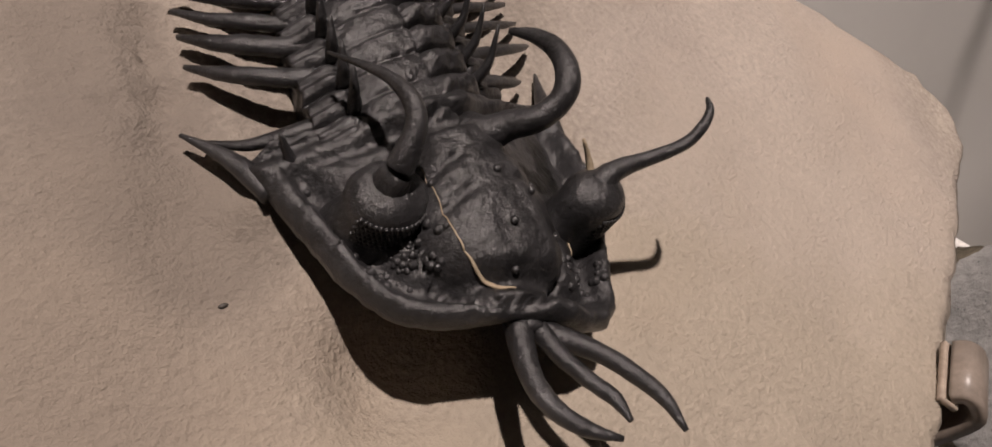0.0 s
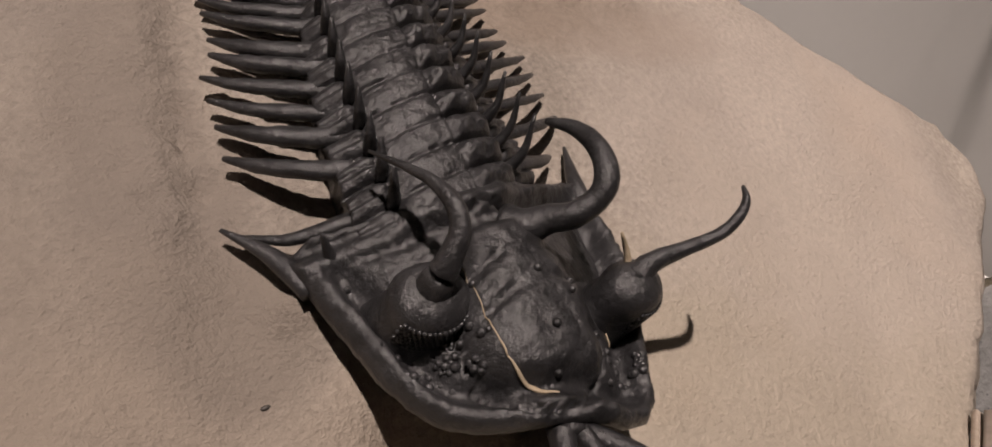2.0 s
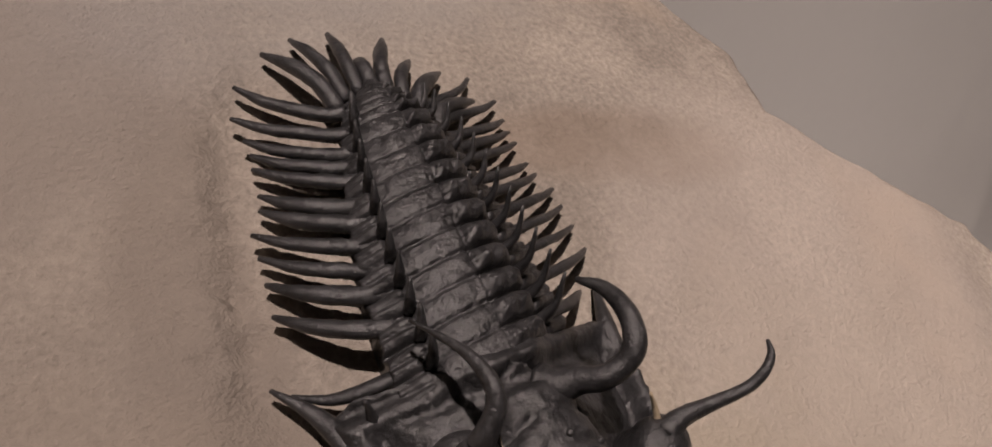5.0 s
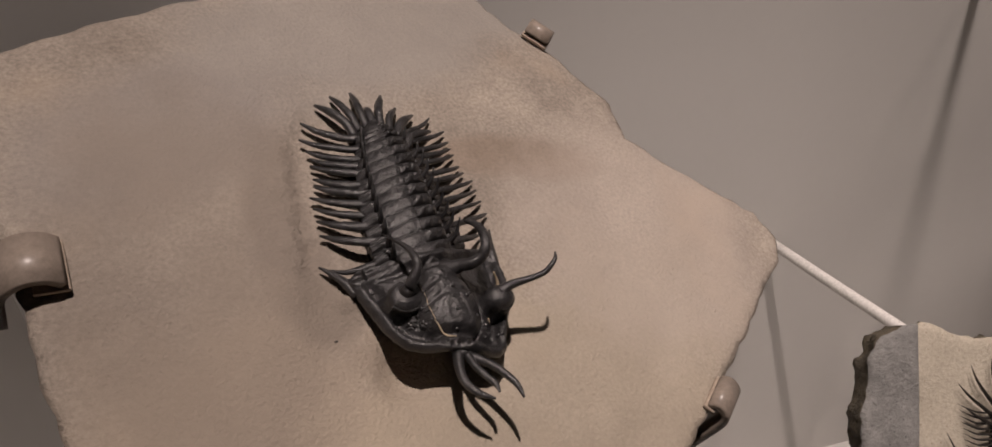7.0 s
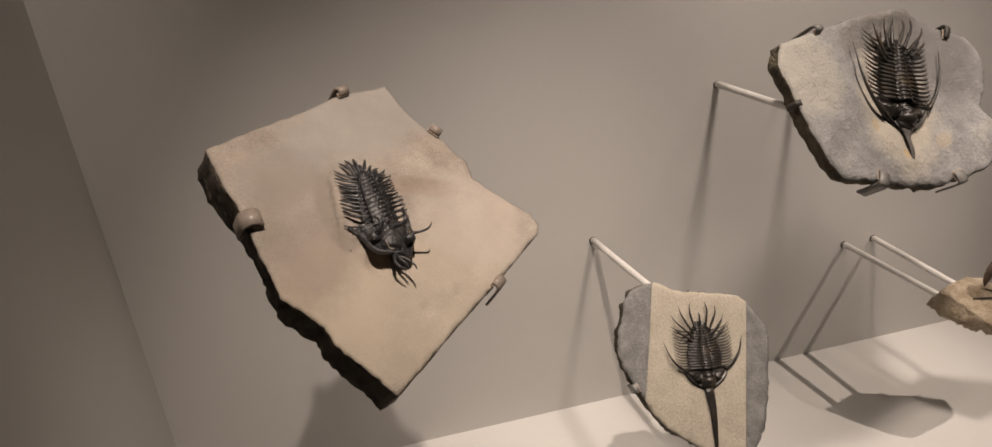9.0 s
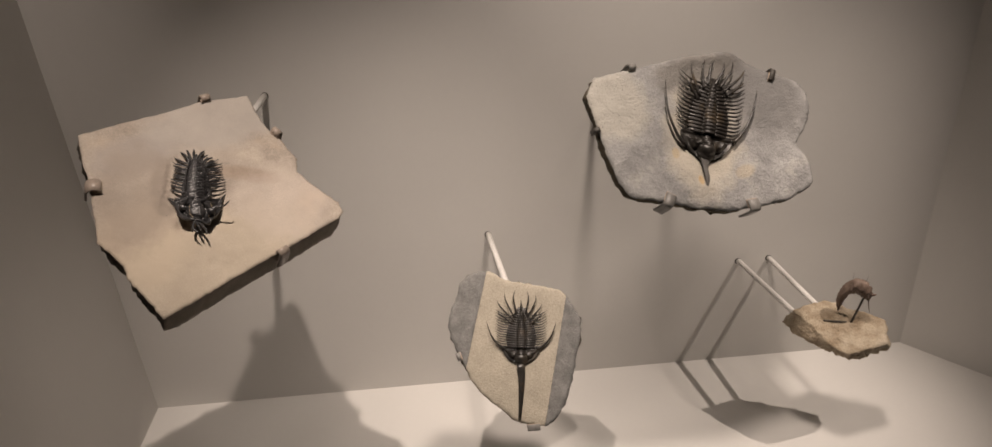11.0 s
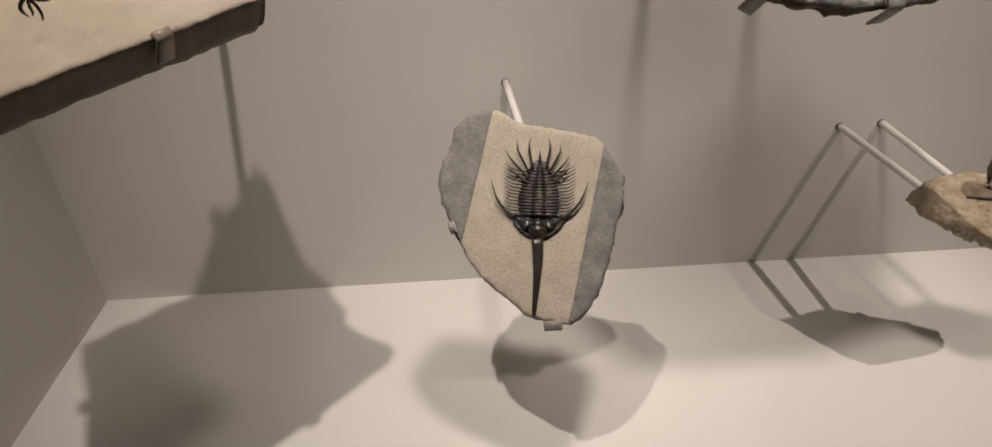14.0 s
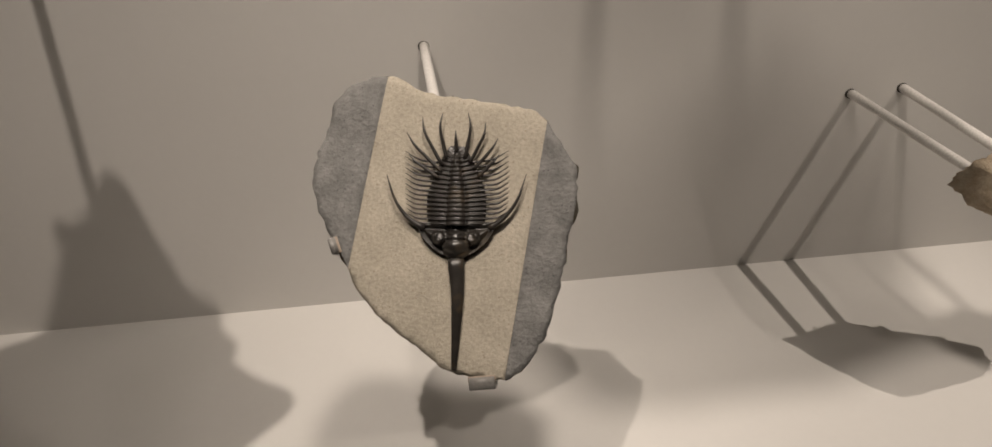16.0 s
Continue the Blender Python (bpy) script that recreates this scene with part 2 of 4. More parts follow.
def sheet(outline, gap, height, lines=(), jitter=0.3):
    """A triangulated sheet within the outline: points, triangles and the outline's own points; height(x, y, d) gives z."""
    poly = list(outline)
    xs, ys = [p.x for p in poly], [p.y for p in poly]
    pts = list(poly)
    rng = random.Random(7)
    y = min(ys)
    while y < max(ys):
        x = min(xs)
        while x < max(xs):
            p = Vector((x + rng.uniform(-jitter, jitter) * gap, y + rng.uniform(-jitter, jitter) * gap))
            if inside(p, poly) and edge_distance(p, poly) > gap * 0.45:
                pts.append(p)
            x += gap
        y += gap
    edges = [(i, (i + 1) % len(poly)) for i in range(len(poly))]
    for a, b in lines:
        edges.append((len(pts), len(pts) + 1))
        pts += [Vector(a), Vector(b)]
    v, _, f, _, _, _ = geometry.delaunay_2d_cdt(pts, edges, [], 0, 1e-7)
    keep = []
    for t in f:
        c = (v[t[0]] + v[t[1]] + v[t[2]]) / 3
        if inside(c, poly):
            keep.append(t)
    return [Vector((p.x, p.y, height(p.x, p.y, edge_distance(p, poly)))) for p in v], keep


def stone_slab(outline, gap, thick, height, rough, seed, lines=(), pick=None, back=1.0, ring_gap=0.004, cut=None, flare=None):
    """A broken stone slab: relief in front (z up), rough broken sides, a flat back. Material 0 front, 1 sides, 2 and more by pick."""
    rim = grown(outline, ring_gap, rough, seed)
    v, f = sheet(rim, gap, height, lines)
    bm = bmesh.new()
    bv = [bm.verts.new(p) for p in v]
    bm.verts.ensure_lookup_table()
    for t in f:
        face = bm.faces.new([bv[i] for i in t])
        if pick:
            c = (v[t[0]] + v[t[1]] + v[t[2]]) / 3
            face.material_index = pick(c.x, c.y)
    loop = []
    for p in rim:
        near = min(range(len(v)), key=lambda i: (v[i].x - p.x) ** 2 + (v[i].y - p.y) ** 2)
        loop.append(bv[near])
    centre = sum((x.co for x in loop), Vector()) / len(loop)
    rings = [loop]
    steps = 6
    for k in range(1, steps + 1):
        ring = []
        s = k / steps
        for i, x in enumerate(loop):
            out = Vector((x.co.x - centre.x, x.co.y - centre.y, 0)).normalized()
            q = x.co + Vector((0, 0, -thick * s))
            j = noise.noise(q * 55 + Vector((seed, 0, 0))) * 1.1 + noise.noise(q * 120 + Vector((seed, 0, 0))) * 0.6 + noise.noise(q * 300) * 0.4
            if cut and cut(x.co.x, x.co.y):
                j *= 0.1
            q += out * (rough * 2.2 * j * min(1, s * 3)) - out * (thick * (1 - back) * s) + out * (flare(x.co.x, x.co.y) * s ** 0.7 if flare else 0.0)
            q.z += rough * noise.noise(q * 120 + Vector((0, seed, 0)))
            ring.append(bm.verts.new(q))
        rings.append(ring)
    n = len(loop)
    for a, b in zip(rings, rings[1:]):
        for i in range(n):
            if a[i] is not a[(i + 1) % n]:
                face = bm.faces.new((a[i], a[(i + 1) % n], b[(i + 1) % n], b[i]))
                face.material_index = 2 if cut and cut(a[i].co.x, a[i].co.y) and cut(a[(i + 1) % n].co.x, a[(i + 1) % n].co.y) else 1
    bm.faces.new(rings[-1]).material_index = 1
    return bm


def smooth01(x):
    x = max(0.0, min(1.0, x))
    return x * x * (3 - 2 * x)


# ---- the display case ----
def panel(name, corners, thick, material, label, category):
    """A flat board from its inner corners, thickened away from the case's middle."""
    bm = bmesh.new()
    c = [Vector(p) for p in corners]
    n = (c[1] - c[0]).cross(c[2] - c[0]).normalized()
    mid = sum(c, Vector()) / len(c)
    if n.dot(Vector((0.65, -0.35, 0.7)) - mid) > 0:
        n = -n
    a = [bm.verts.new(p) for p in c]
    b = [bm.verts.new(p + n * thick) for p in c]
    bm.faces.new(a)
    bm.faces.new(b[::-1])
    for i in range(len(c)):
        j = (i + 1) % len(c)
        bm.faces.new((a[i], a[j], b[j], b[i]))
    return tagged(new(name, to_mesh(name, bm, material, False)), label, category, kind="structure")


W, TOP, FRONT = 1.30, 1.62, -0.80
panel("wall_back", [(0, 0, 0), (W, 0, 0), (W, 0, TOP), (0, 0, TOP)], 0.03, PAINT, "plain warm-white painted back wall of the display case", "wall")
panel("wall_left", [(0, 0, 0), (0, 0, TOP), (0, FRONT, TOP), (0, FRONT, 0)], 0.03, PAINT, "plain warm-white painted side wall of the display case", "wall")
panel("wall_right", [(W, 0, 0), (W, 0, TOP), (W + 0.70, FRONT, TOP), (W + 0.70, FRONT, 0)], 0.03, PAINT, "plain warm-white splayed side wall of the display case", "wall")
panel("floor", [(0, 0, 0), (W, 0, 0), (W + 0.70, FRONT, 0), (0, FRONT, 0)], 0.03, DECK, "smooth white painted deck of the display case", "floor")
panel("ceiling", [(0, 0, TOP), (W, 0, TOP), (W + 0.70, FRONT, TOP), (0, FRONT, TOP)], 0.03, PAINT, "plain white top of the display case", "ceiling")

# the dim gallery that the case opens to
panel("gallery_floor", [(-2, FRONT, -0.85), (3.4, FRONT, -0.85), (3.4, -4, -0.85), (-2, -4, -0.85)], 0.05, GALLERY, "dark gallery floor in front of the case", "floor")
panel("gallery_ceiling", [(-2, FRONT, 2.2), (3.4, FRONT, 2.2), (3.4, -4, 2.2), (-2, -4, 2.2)], 0.05, GALLERY, "dark gallery ceiling", "ceiling")
panel("gallery_wall", [(-2, -4, -0.85), (3.4, -4, -0.85), (3.4, -4, 2.2), (-2, -4, 2.2)], 0.05, GALLERY, "dark painted gallery wall opposite the case", "wall")
for x in (-2.0, 3.4):
    panel("gallery_wall", [(x, FRONT, -0.85), (x, -4, -0.85), (x, -4, 2.2), (x, FRONT, 2.2)], 0.05, GALLERY, "dark painted gallery side wall", "wall")
for a, b, lo, hi in ((-2.0, -0.035, -0.85, 2.2), (W + 0.74, 3.4, -0.85, 2.2), (-0.035, W + 0.74, TOP + 0.035, 2.2), (-0.035, W + 0.74, -0.85, -0.035)):
    bm = box(bmesh.new(), (b - a, 0.05, hi - lo), pose((a + b) / 2, FRONT + 0.03, (lo + hi) / 2))
    tagged(new("gallery_wall", to_mesh("gallery_wall", bm, GALLERY, False)), "dark gallery wall surround of the case opening", "wall", kind="structure")


# ---- fossil one: a spiny trilobite with a three-pronged snout on a tan slab ----
T1 = basis((0.2816, -0.3173, 0.5454), (0.8944, 0.3891, -0.2205), (-0.2274, 0.8202, 0.5249), (0.3851, -0.4194, 0.8221))
MIDLINE = [(-50, -8.6), (-44, -8.0), (-20, -5.6), (0, -3.4), (15, -1.0), (30, 1.4), (36, 1.9)]  # the body's axis on the slab, mm


def along(v, table):
    return float(np.interp(v, [r[0] for r in table], [r[1] for r in table]))


def axis_at(v):
    return along(v, MIDLINE)


def tan_relief(x, y, d):
    z = 0.0013 * noise.noise(Vector((x * 24, y * 24, 1))) + 0.0006 * noise.noise(Vector((x * 70, y * 70, 4))) + 0.00035 * noise.noise(Vector((x * 190, y * 190, 2)))
    u, v = x * 1000, y * 1000
    # the prepared hollow and picked edge along the spine tips, and the bed the body rests on
    way = u - along(v, [(-30, -33), (-10, -31), (10, -27), (25, -22), (40, -18), (50, -8)])
    z -= 0.0022 * math.exp(-(way / 3.6) ** 2 - ((v - 12) / 30) ** 4) * (1 + 1.5 * noise.noise(Vector((x * 330, y * 330, 9))))
    z += 0.0016 * math.exp(-((way + 6.5) / 3.0) ** 2 - ((v - 8) / 30) ** 4) * (0.5 + 1.6 * noise.noise(Vector((x * 260, y * 260, 15))))
    z += 0.0020 * math.exp(-(((u - axis_at(v)) / 20) ** 2 + ((v - 12) / 24) ** 2) ** 2) * (1 + 0.5 * noise.noise(Vector((x * 320, y * 320, 5))))
    z += 0.0030 * math.exp(-(((u + 26.5) / 3.2) ** 2 + ((v + 20.6) / 3.6) ** 2)) * (1 + 0.9 * noise.noise(Vector((x * 520, y * 520, 7))))
    # hollow cleared under the head
    z -= 0.0050 * math.exp(-((((u + 17) * 0.8 + (v + 42) * 0.6) / 9) ** 2 + ((-(u + 17) * 0.6 + (v + 42) * 0.8) / 7.5) ** 2) ** 1.5) * (1 + 0.2 * noise.noise(Vector((x * 200, y * 200, 19))))
    # a shallow weathered scar towards the notch, and a second one below it
    z -= 0.0016 * math.exp(-(((v - 22 + 0.18 * (u - 45)) / 4.0) ** 2)) * smooth01((u - 24) / 12) * smooth01((86 - u) / 16) * (0.6 + 1.2 * noise.noise(Vector((x * 140, y * 140, 8))))
    z -= 0.0012 * math.exp(-(((v + 88 - 0.3 * (u - 10)) / 7.0) ** 2)) * smooth01((u + 12) / 16) * smooth01((50 - u) / 20) * (0.6 + 1.2 * noise.noise(Vector((x * 110, y * 110, 28))))
    return z - 0.0013 * math.exp(-d / 0.0012)


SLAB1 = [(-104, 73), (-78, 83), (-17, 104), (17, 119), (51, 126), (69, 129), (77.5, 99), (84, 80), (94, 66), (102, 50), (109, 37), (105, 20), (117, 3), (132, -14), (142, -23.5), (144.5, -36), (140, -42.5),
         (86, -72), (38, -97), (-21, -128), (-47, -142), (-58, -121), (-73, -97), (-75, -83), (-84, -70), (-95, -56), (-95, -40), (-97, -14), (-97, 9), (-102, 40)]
slab1 = thing("fossil_slab", T1, "tan limestone slab holding a black spiny three-pronged trilobite", "fossil", "mounted fossil slabs")


def sawn_edge(x, y):
    return abs((y + 0.042) * 0.880 - (x - 0.140) * 0.475) < 0.008 and y < -0.040


part("stone", stone_slab(SLAB1, 0.0021, 0.034, tan_relief, 0.0014, 3.0, back=0.99, cut=sawn_edge, flare=lambda x, y: -0.008 * smooth01((-0.030 - x) / 0.03) * smooth01((0.06 - y) / 0.06)), [TAN, TAN_SIDE, TAN_CUT], slab1, "tan limestone with mottled warm stains, dark patches, and lamp falloff painted on the left")


def mm(points):
    return [tuple(c * 0.001 for c in p) for p in points]


HALF = [(-18, 13.4), (-2, 13.0), (5, 12.2), (13, 10.8), (19, 9.6), (25, 8.0), (30, 6.0), (33.5, 3.4), (35, 0.9)]
AXIS = [(-18, 8.6), (3, 8.4), (13, 7.8), (19, 7.2), (26, 5.8), (32, 3.2), (35, 0.5)]
CREST = [(-18, 14.6), (1, 14.4), (9, 13.8), (15, 13.0), (24, 11.2), (30, 9.4), (35, 7.0)]
SHOULDER = [(-18, 8.2), (-2, 7.4), (13, 6.8), (21, 6.2), (29, 5.6), (35, 4.8)]
SEG = 3.95


def thorax_one():
    """Ringed thorax and tail shield: broad arched axis, smooth on one flank and knobbly on the other, sloping side lobes, eleven rings and a fused tail."""
    bm = bmesh.new()
    v0, v1, nu, nv = -19.0, 35.0, 96, 260
    grid = []
    for j in range(nv + 1):
        v = v0 + (v1 - v0) * j / nv
        half, axis, crest, low = along(v, HALF), along(v, AXIS), along(v, CREST), along(v, SHOULDER)
        seg = SEG if v < 24.4 else 2.1
        f = ((v - v0) / seg) % 1.0 if v < 24.4 else ((v - 24.4) / seg) % 1.0
        k = int((v - v0) / seg)
        groove = math.exp(-((f - 0.94) / 0.075) ** 2) + math.exp(-((f + 0.06) / 0.075) ** 2)
        band = math.sin(math.pi * min(1.0, f / 0.9)) if f < 0.9 else 0.0
        edge = low + (crest - low) * 0.55
        fade = smooth01((v1 - v) / 9)
        mid = axis_at(v)
        row = []
        for i in range(nu + 1):
            a = -1 + 2 * i / nu
            u = a * half * (1.0 if a < 0 else 1.12)
            m = abs(u) / axis
            q = Vector((u, v, 3 + 2.7 * k))
            if m < 1:
                z = crest - (crest - edge) * m ** 2.4
                if u < 0.4:
                    z += (0.15 * band - 0.38 * groove) * (0.3 + 0.7 * fade) + 0.22 * noise.noise(q * 0.7)
                else:
                    knob = math.exp(-((m - 0.30) / 0.20) ** 2) + math.exp(-((m - 0.74) / 0.20) ** 2)
                    z += (0.9 * band * (0.35 + knob) - 1.25 * groove) * fade + (0.5 * noise.noise(q * 0.55) + 0.45 * noise.noise(q * 1.25)) * band
                    z -= 0.55 * math.exp(-((m - 0.06) / 0.06) ** 2)
            else:
                t = (abs(u) - axis) / max(abs(half * (1.0 if a < 0 else 1.12)) - axis, 0.5)
                z = edge - 0.4 - 1.0 * math.exp(-(t / 0.16) ** 2) - (edge - 0.4 - low) * t ** 1.2
                z += (0.75 * band - 1.0 * groove - 0.55 * math.exp(-((f - 0.46) / 0.09) ** 2)) * (0.35 + 0.65 * fade) + 0.4 * noise.noise(q * 0.6)
            z += 0.12 * noise.noise(q * 2.6)
            row.append(bm.verts.new(Vector((mid + u, v + 1.0 * a * a + 0.12 * u, max(z, 0.2))) * 0.001))
        ends = []
        for w, s in ((row[0], -1), (row[-1], 1)):
            ends.append([bm.verts.new(w.co + Vector((-s * 0.0012, 0, -0.0022))), bm.verts.new(Vector((w.co.x - s * 0.0020, w.co.y, -0.001)))])
        grid.append(ends[0][::-1] + row + ends[1])
    for a, b in zip(grid, grid[1:]):
        for i in range(len(a) - 1):
            bm.faces.new((a[i], a[i + 1], b[i + 1], b[i]))
    return bm


tri1 = part("trilobite", thorax_one(), FOSSIL, slab1, "glossy black fossil trilobite with ringed thorax")

# free ends of the side lobes: thick blunt spines that droop to the stone; root and tip of each
FREE = [((-17.4, -7.6), (-26.4, 0.6)), ((-16.2, -2.6), (-25.6, 5.4)), ((-15.2, 1.2), (-25.0, 9.6)), ((-14.0, 5.0), (-24.6, 13.4)), ((-13.4, 8.8), (-22.2, 17.0)), ((-12.8, 11.6), (-21.4, 19.6)),
        ((-11.2, 16.2), (-20.6, 24.4)), ((-10.6, 18.8), (-20.0, 27.0)), ((-10.0, 21.4), (-20.0, 29.8)), ((-8.6, 25.4), (-20.4, 34.4)), ((-7.4, 29.6), (-17.8, 40.6))]
rng = random.Random(12)
for n, ((bu, bv), (tu, tv)) in enumerate(FREE):
    for side in (-1, 1):
        if side > 0:
            bu, tu, tv = 2 * axis_at(bv) - bu + 1.8, 2 * axis_at(tv) - tu + 7.0 - 0.35 * n, tv - 3.4
        low, fat = along(bv, SHOULDER), (0.00135 if side < 0 else 0.0009) * rng.uniform(0.85, 1.12)
        inner = bu - side * 2.6
        spine("pleural_spine", mm([(inner, bv - 0.6, low + 0.5), (bu, bv, low - 0.2), (bu + (tu - bu) * 0.36, bv + (tv - bv) * 0.22, low * 0.82), (bu + (tu - bu) * 0.72, bv + (tv - bv) * 0.58, low * 0.52), (tu, tv, 1.6)]),
              [fat * 1.1, fat * 1.05, fat, fat * 0.8, 0.0004], FOSSIL, tri1, flat=0.85, wobble=0.2, seg=10)
FAN = [((-5.4, 31.6), (-11.2, 46.6)), ((-3.2, 33.6), (-5.2, 49.4)), ((-0.4, 34.8), (2.0, 50.2)), ((2.2, 35.0), (4.2, 43.2)), ((4.6, 34.4), (11.8, 48.0)), ((6.6, 32.0), (14.6, 42.2)), ((8.2, 29.0), (19.2, 38.6)), ((9.6, 25.4), (22.6, 31.2))]
for (bu, bv), (tu, tv) in FAN:
    fat = 0.0012 * rng.uniform(0.9, 1.15)
    spine("tail_spine", mm([(bu, bv - 2.0, 5.8), (bu * 0.82 + tu * 0.18, bv * 0.72 + tv * 0.28, 5.9), (bu * 0.45 + tu * 0.55, bv * 0.36 + tv * 0.64, 4.6), (tu, tv, 2.2)]), [fat, fat * 1.1, fat, 0.0005], FOSSIL, tri1, flat=0.95, wobble=0.2, seg=10)
# two rows of upright spines along the edges of the axis
for i in range(12):
    v = -14.6 + SEG * i if i < 11 else 27.2
    axis, crest, low, mid = along(v, AXIS), along(v, CREST), along(v, SHOULDER), axis_at(v)
    root = low + (crest - low) * 0.5
    tall = 4.6 - 0.12 * i
    lean = 0.12 * -axis
    spine("upright_spine", mm([(mid - axis - 0.2, v + lean, root - 0.8), (mid - axis - 0.9, v + lean + 0.4, root + tall * 0.45), (mid - axis - 1.0, v + lean + 2.2, root + tall)]), [0.00095, 0.0007, 0.0002], FOSSIL, tri1, seg=9)
    tall = 8.0 - 0.42 * i
    spine("upright_spine", mm([(mid + axis - 0.6, v - lean - 1.6, root - 0.6), (mid + axis + 0.9, v - lean - 1.3, root + tall * 0.42), (mid + axis + 1.5, v - lean + 0.9, root + tall)]), [0.00095, 0.0006, 0.0002], FOSSIL, tri1, seg=9)

# the head shield
HEAD = [(-26.4, -16.2), (-25.4, -20.0), (-24.8, -24.3), (-24.2, -27.5), (-23.6, -31.0), (-23.0, -34.6), (-22.2, -37.4), (-20.7, -40.2), (-18.0, -43.0), (-14.4, -44.9), (-10.3, -46.2), (-6.6, -47.6),
        (-2.3, -49.9), (1.8, -50.4), (4.2, -49.0), (5.9, -45.7), (9.0, -41.9), (13.0, -37.6), (16.4, -32.0), (18.6, -26.0), (19.4, -20.5), (20.0, -16.0), (16.0, -15.6), (10.0, -16.4), (5.0, -17.2), (-0.5, -17.6), (-7.0, -18.2), (-13.0, -17.2),
        (-18.5, -16.2), (-23.0, -15.2)]
HEAD_M = [Vector(q) * 0.001 for q in HEAD]


def head_base(u, v):
    """The vault of the head: low at the cheek corners, carried high over the stone at the front."""
    low = max(1.4, min(11.0, 1.6 + (-11.0 - v) * 0.275))
    roof = min(14.4, 14.4 - (abs(u - axis_at(v)) - 4.0) * 0.56)
    return 0.5 * (low + roof + math.sqrt((low - roof) ** 2 + 2.0))


def head_height(x, y, d):
    u, v = x * 1000, y * 1000
    dm = d * 1000
    rear = smooth01((v + 22) / 4)
    mid = axis_at(v)
    w = u - mid
    z = head_base(u, v)
    z += (1.0 * math.sqrt(max(0.0, 1 - (1 - min(dm, 1.2) / 1.2) ** 2)) * (1 - smooth01((dm - 1.4) / 1.2)) - 2.0 * math.exp(-((dm - 3.5) / 1.3) ** 2) + 0.18 * noise.noise(Vector((u * 0.8, v * 0.8, 33))) * smooth01((2.6 - dm) / 1.0)) * (1 - 0.85 * rear)
    # glabella: a swollen front lobe narrowing to the neck, cut by side furrows, with the neck ring behind
    wide = 8.8 - 0.16 * max(0.0, v + 36)
    gx, gy = w / wide, (v + 35.5) / (10.2 if v < -35.5 else 15.0)
    g = 1 - gx * gx - gy * gy
    if g > 0:
        swell = 3.4 * g ** 0.5
        for fv in (-31.4, -27.0):
            swell -= 0.9 * math.exp(-((v - fv + 0.30 * abs(w)) / 0.6) ** 2) * smooth01((abs(w) - 1.2) / 1.6) * smooth01((7.2 - abs(w)) / 1.5)
        z += swell
    else:
        z -= 1.7 * math.exp(-(g / 0.10) ** 2)
    z += 1.5 * math.exp(-((w / 5.0) ** 4 + ((v + 20.4) / 1.6) ** 2)) - 1.1 * math.exp(-((w / 7.5) ** 4 + ((v + 23.0) / 0.7) ** 2))
    cheek = smooth01((abs(w) - 8) / 3)
    back = v + 16.5 - 0.16 * abs(w + 4)
    z += (0.9 * math.exp(-((back - 0.4) / 1.0) ** 2) - 1.3 * math.exp(-((back + 2.2) / 0.9) ** 2) + 0.8 * math.exp(-((back + 4.6) / 0.9) ** 2)) * cheek
    z += 0.34 * noise.noise(Vector((u * 0.4, v * 0.4, 5))) + 0.22 * noise.noise(Vector((u * 1.3, v * 1.3, 6))) + 0.09 * noise.noise(Vector((u * 3.1, v * 3.1, 16)))
    return max(z, 0.6) * 0.001


def head_shield():
    rim = grown(HEAD, 0.0006, 0.00022, 8.0)
    v, f = sheet(rim, 0.00048, head_height)
    bm = bmesh.new()
    bv = [bm.verts.new(p) for p in v]
    for t in f:
        bm.faces.new([bv[i] for i in t])
    mid = Vector((-0.005, -0.030))
    last = [bv[min(range(len(v)), key=lambda i: (v[i].x - p.x) ** 2 + (v[i].y - p.y) ** 2)] for p in rim]
    for drop, pull in ((0.0008, -0.0003), (0.0018, -0.0002), (0.0028, 0.0006), (0.0034, 0.0024), (0.0028, 0.0055)):
        ring = []
        for p in rim:
            q = p + (mid - p).normalized() * pull
            ring.append(bm.verts.new((q.x, q.y, max(head_height(p.x, p.y, 0.0) - drop, 0.0003))))
        for i in range(len(ring)):
            j = (i + 1) % len(ring)
            if last[i] is not last[j]:
                bm.faces.new((last[i], last[j], ring[j], ring[i]))
        last = ring
    return bm


def on_head(u, v, lift=0.0002):
    p = Vector((u, v)) * 0.001
    return (p.x, p.y, head_height(p.x, p.y, edge_distance(p, HEAD_M)) + lift)


head1 = part("head_shield", head_shield(), FOSSIL, tri1, "black domed head shield with thick rolled rim")
spine("cheek_spine", mm([(-25.0, -21.0, 4.4), (-25.7, -17.6, 4.0), (-27.4, -13.4, 2.9), (-30.2, -8.8, 1.3)]), [0.0012, 0.0015, 0.0010, 0.0003], FOSSIL, tri1, flat=0.85, seg=12)
spine("cheek_spine", mm([(18.6, -22.0, 4.4), (19.6, -17.6, 4.0), (21.8, -13.4, 2.9), (25.0, -8.4, 1.3)]), [0.0012, 0.0015, 0.0010, 0.0003], FOSSIL, tri1, flat=0.85, seg=12)
spine("cheek_spine", mm([(-21.8, -18.8, 6.4), (-22.6, -17.8, 8.2), (-23.4, -16.8, 10.2)]), [0.0009, 0.0006, 0.0002], FOSSIL, tri1, seg=8)
spine("first_rib", mm([(-28.2, -10.4, 1.4), (-25.0, -13.0, 3.4), (-21.6, -14.2, 5.4), (-16.2, -14.6, 7.6), (-11.0, -16.4, 9.4)]), [0.0003, 0.0008, 0.0010, 0.0011, 0.0009], FOSSIL, tri1, seg=10, wobble=0.15, flat=0.8)
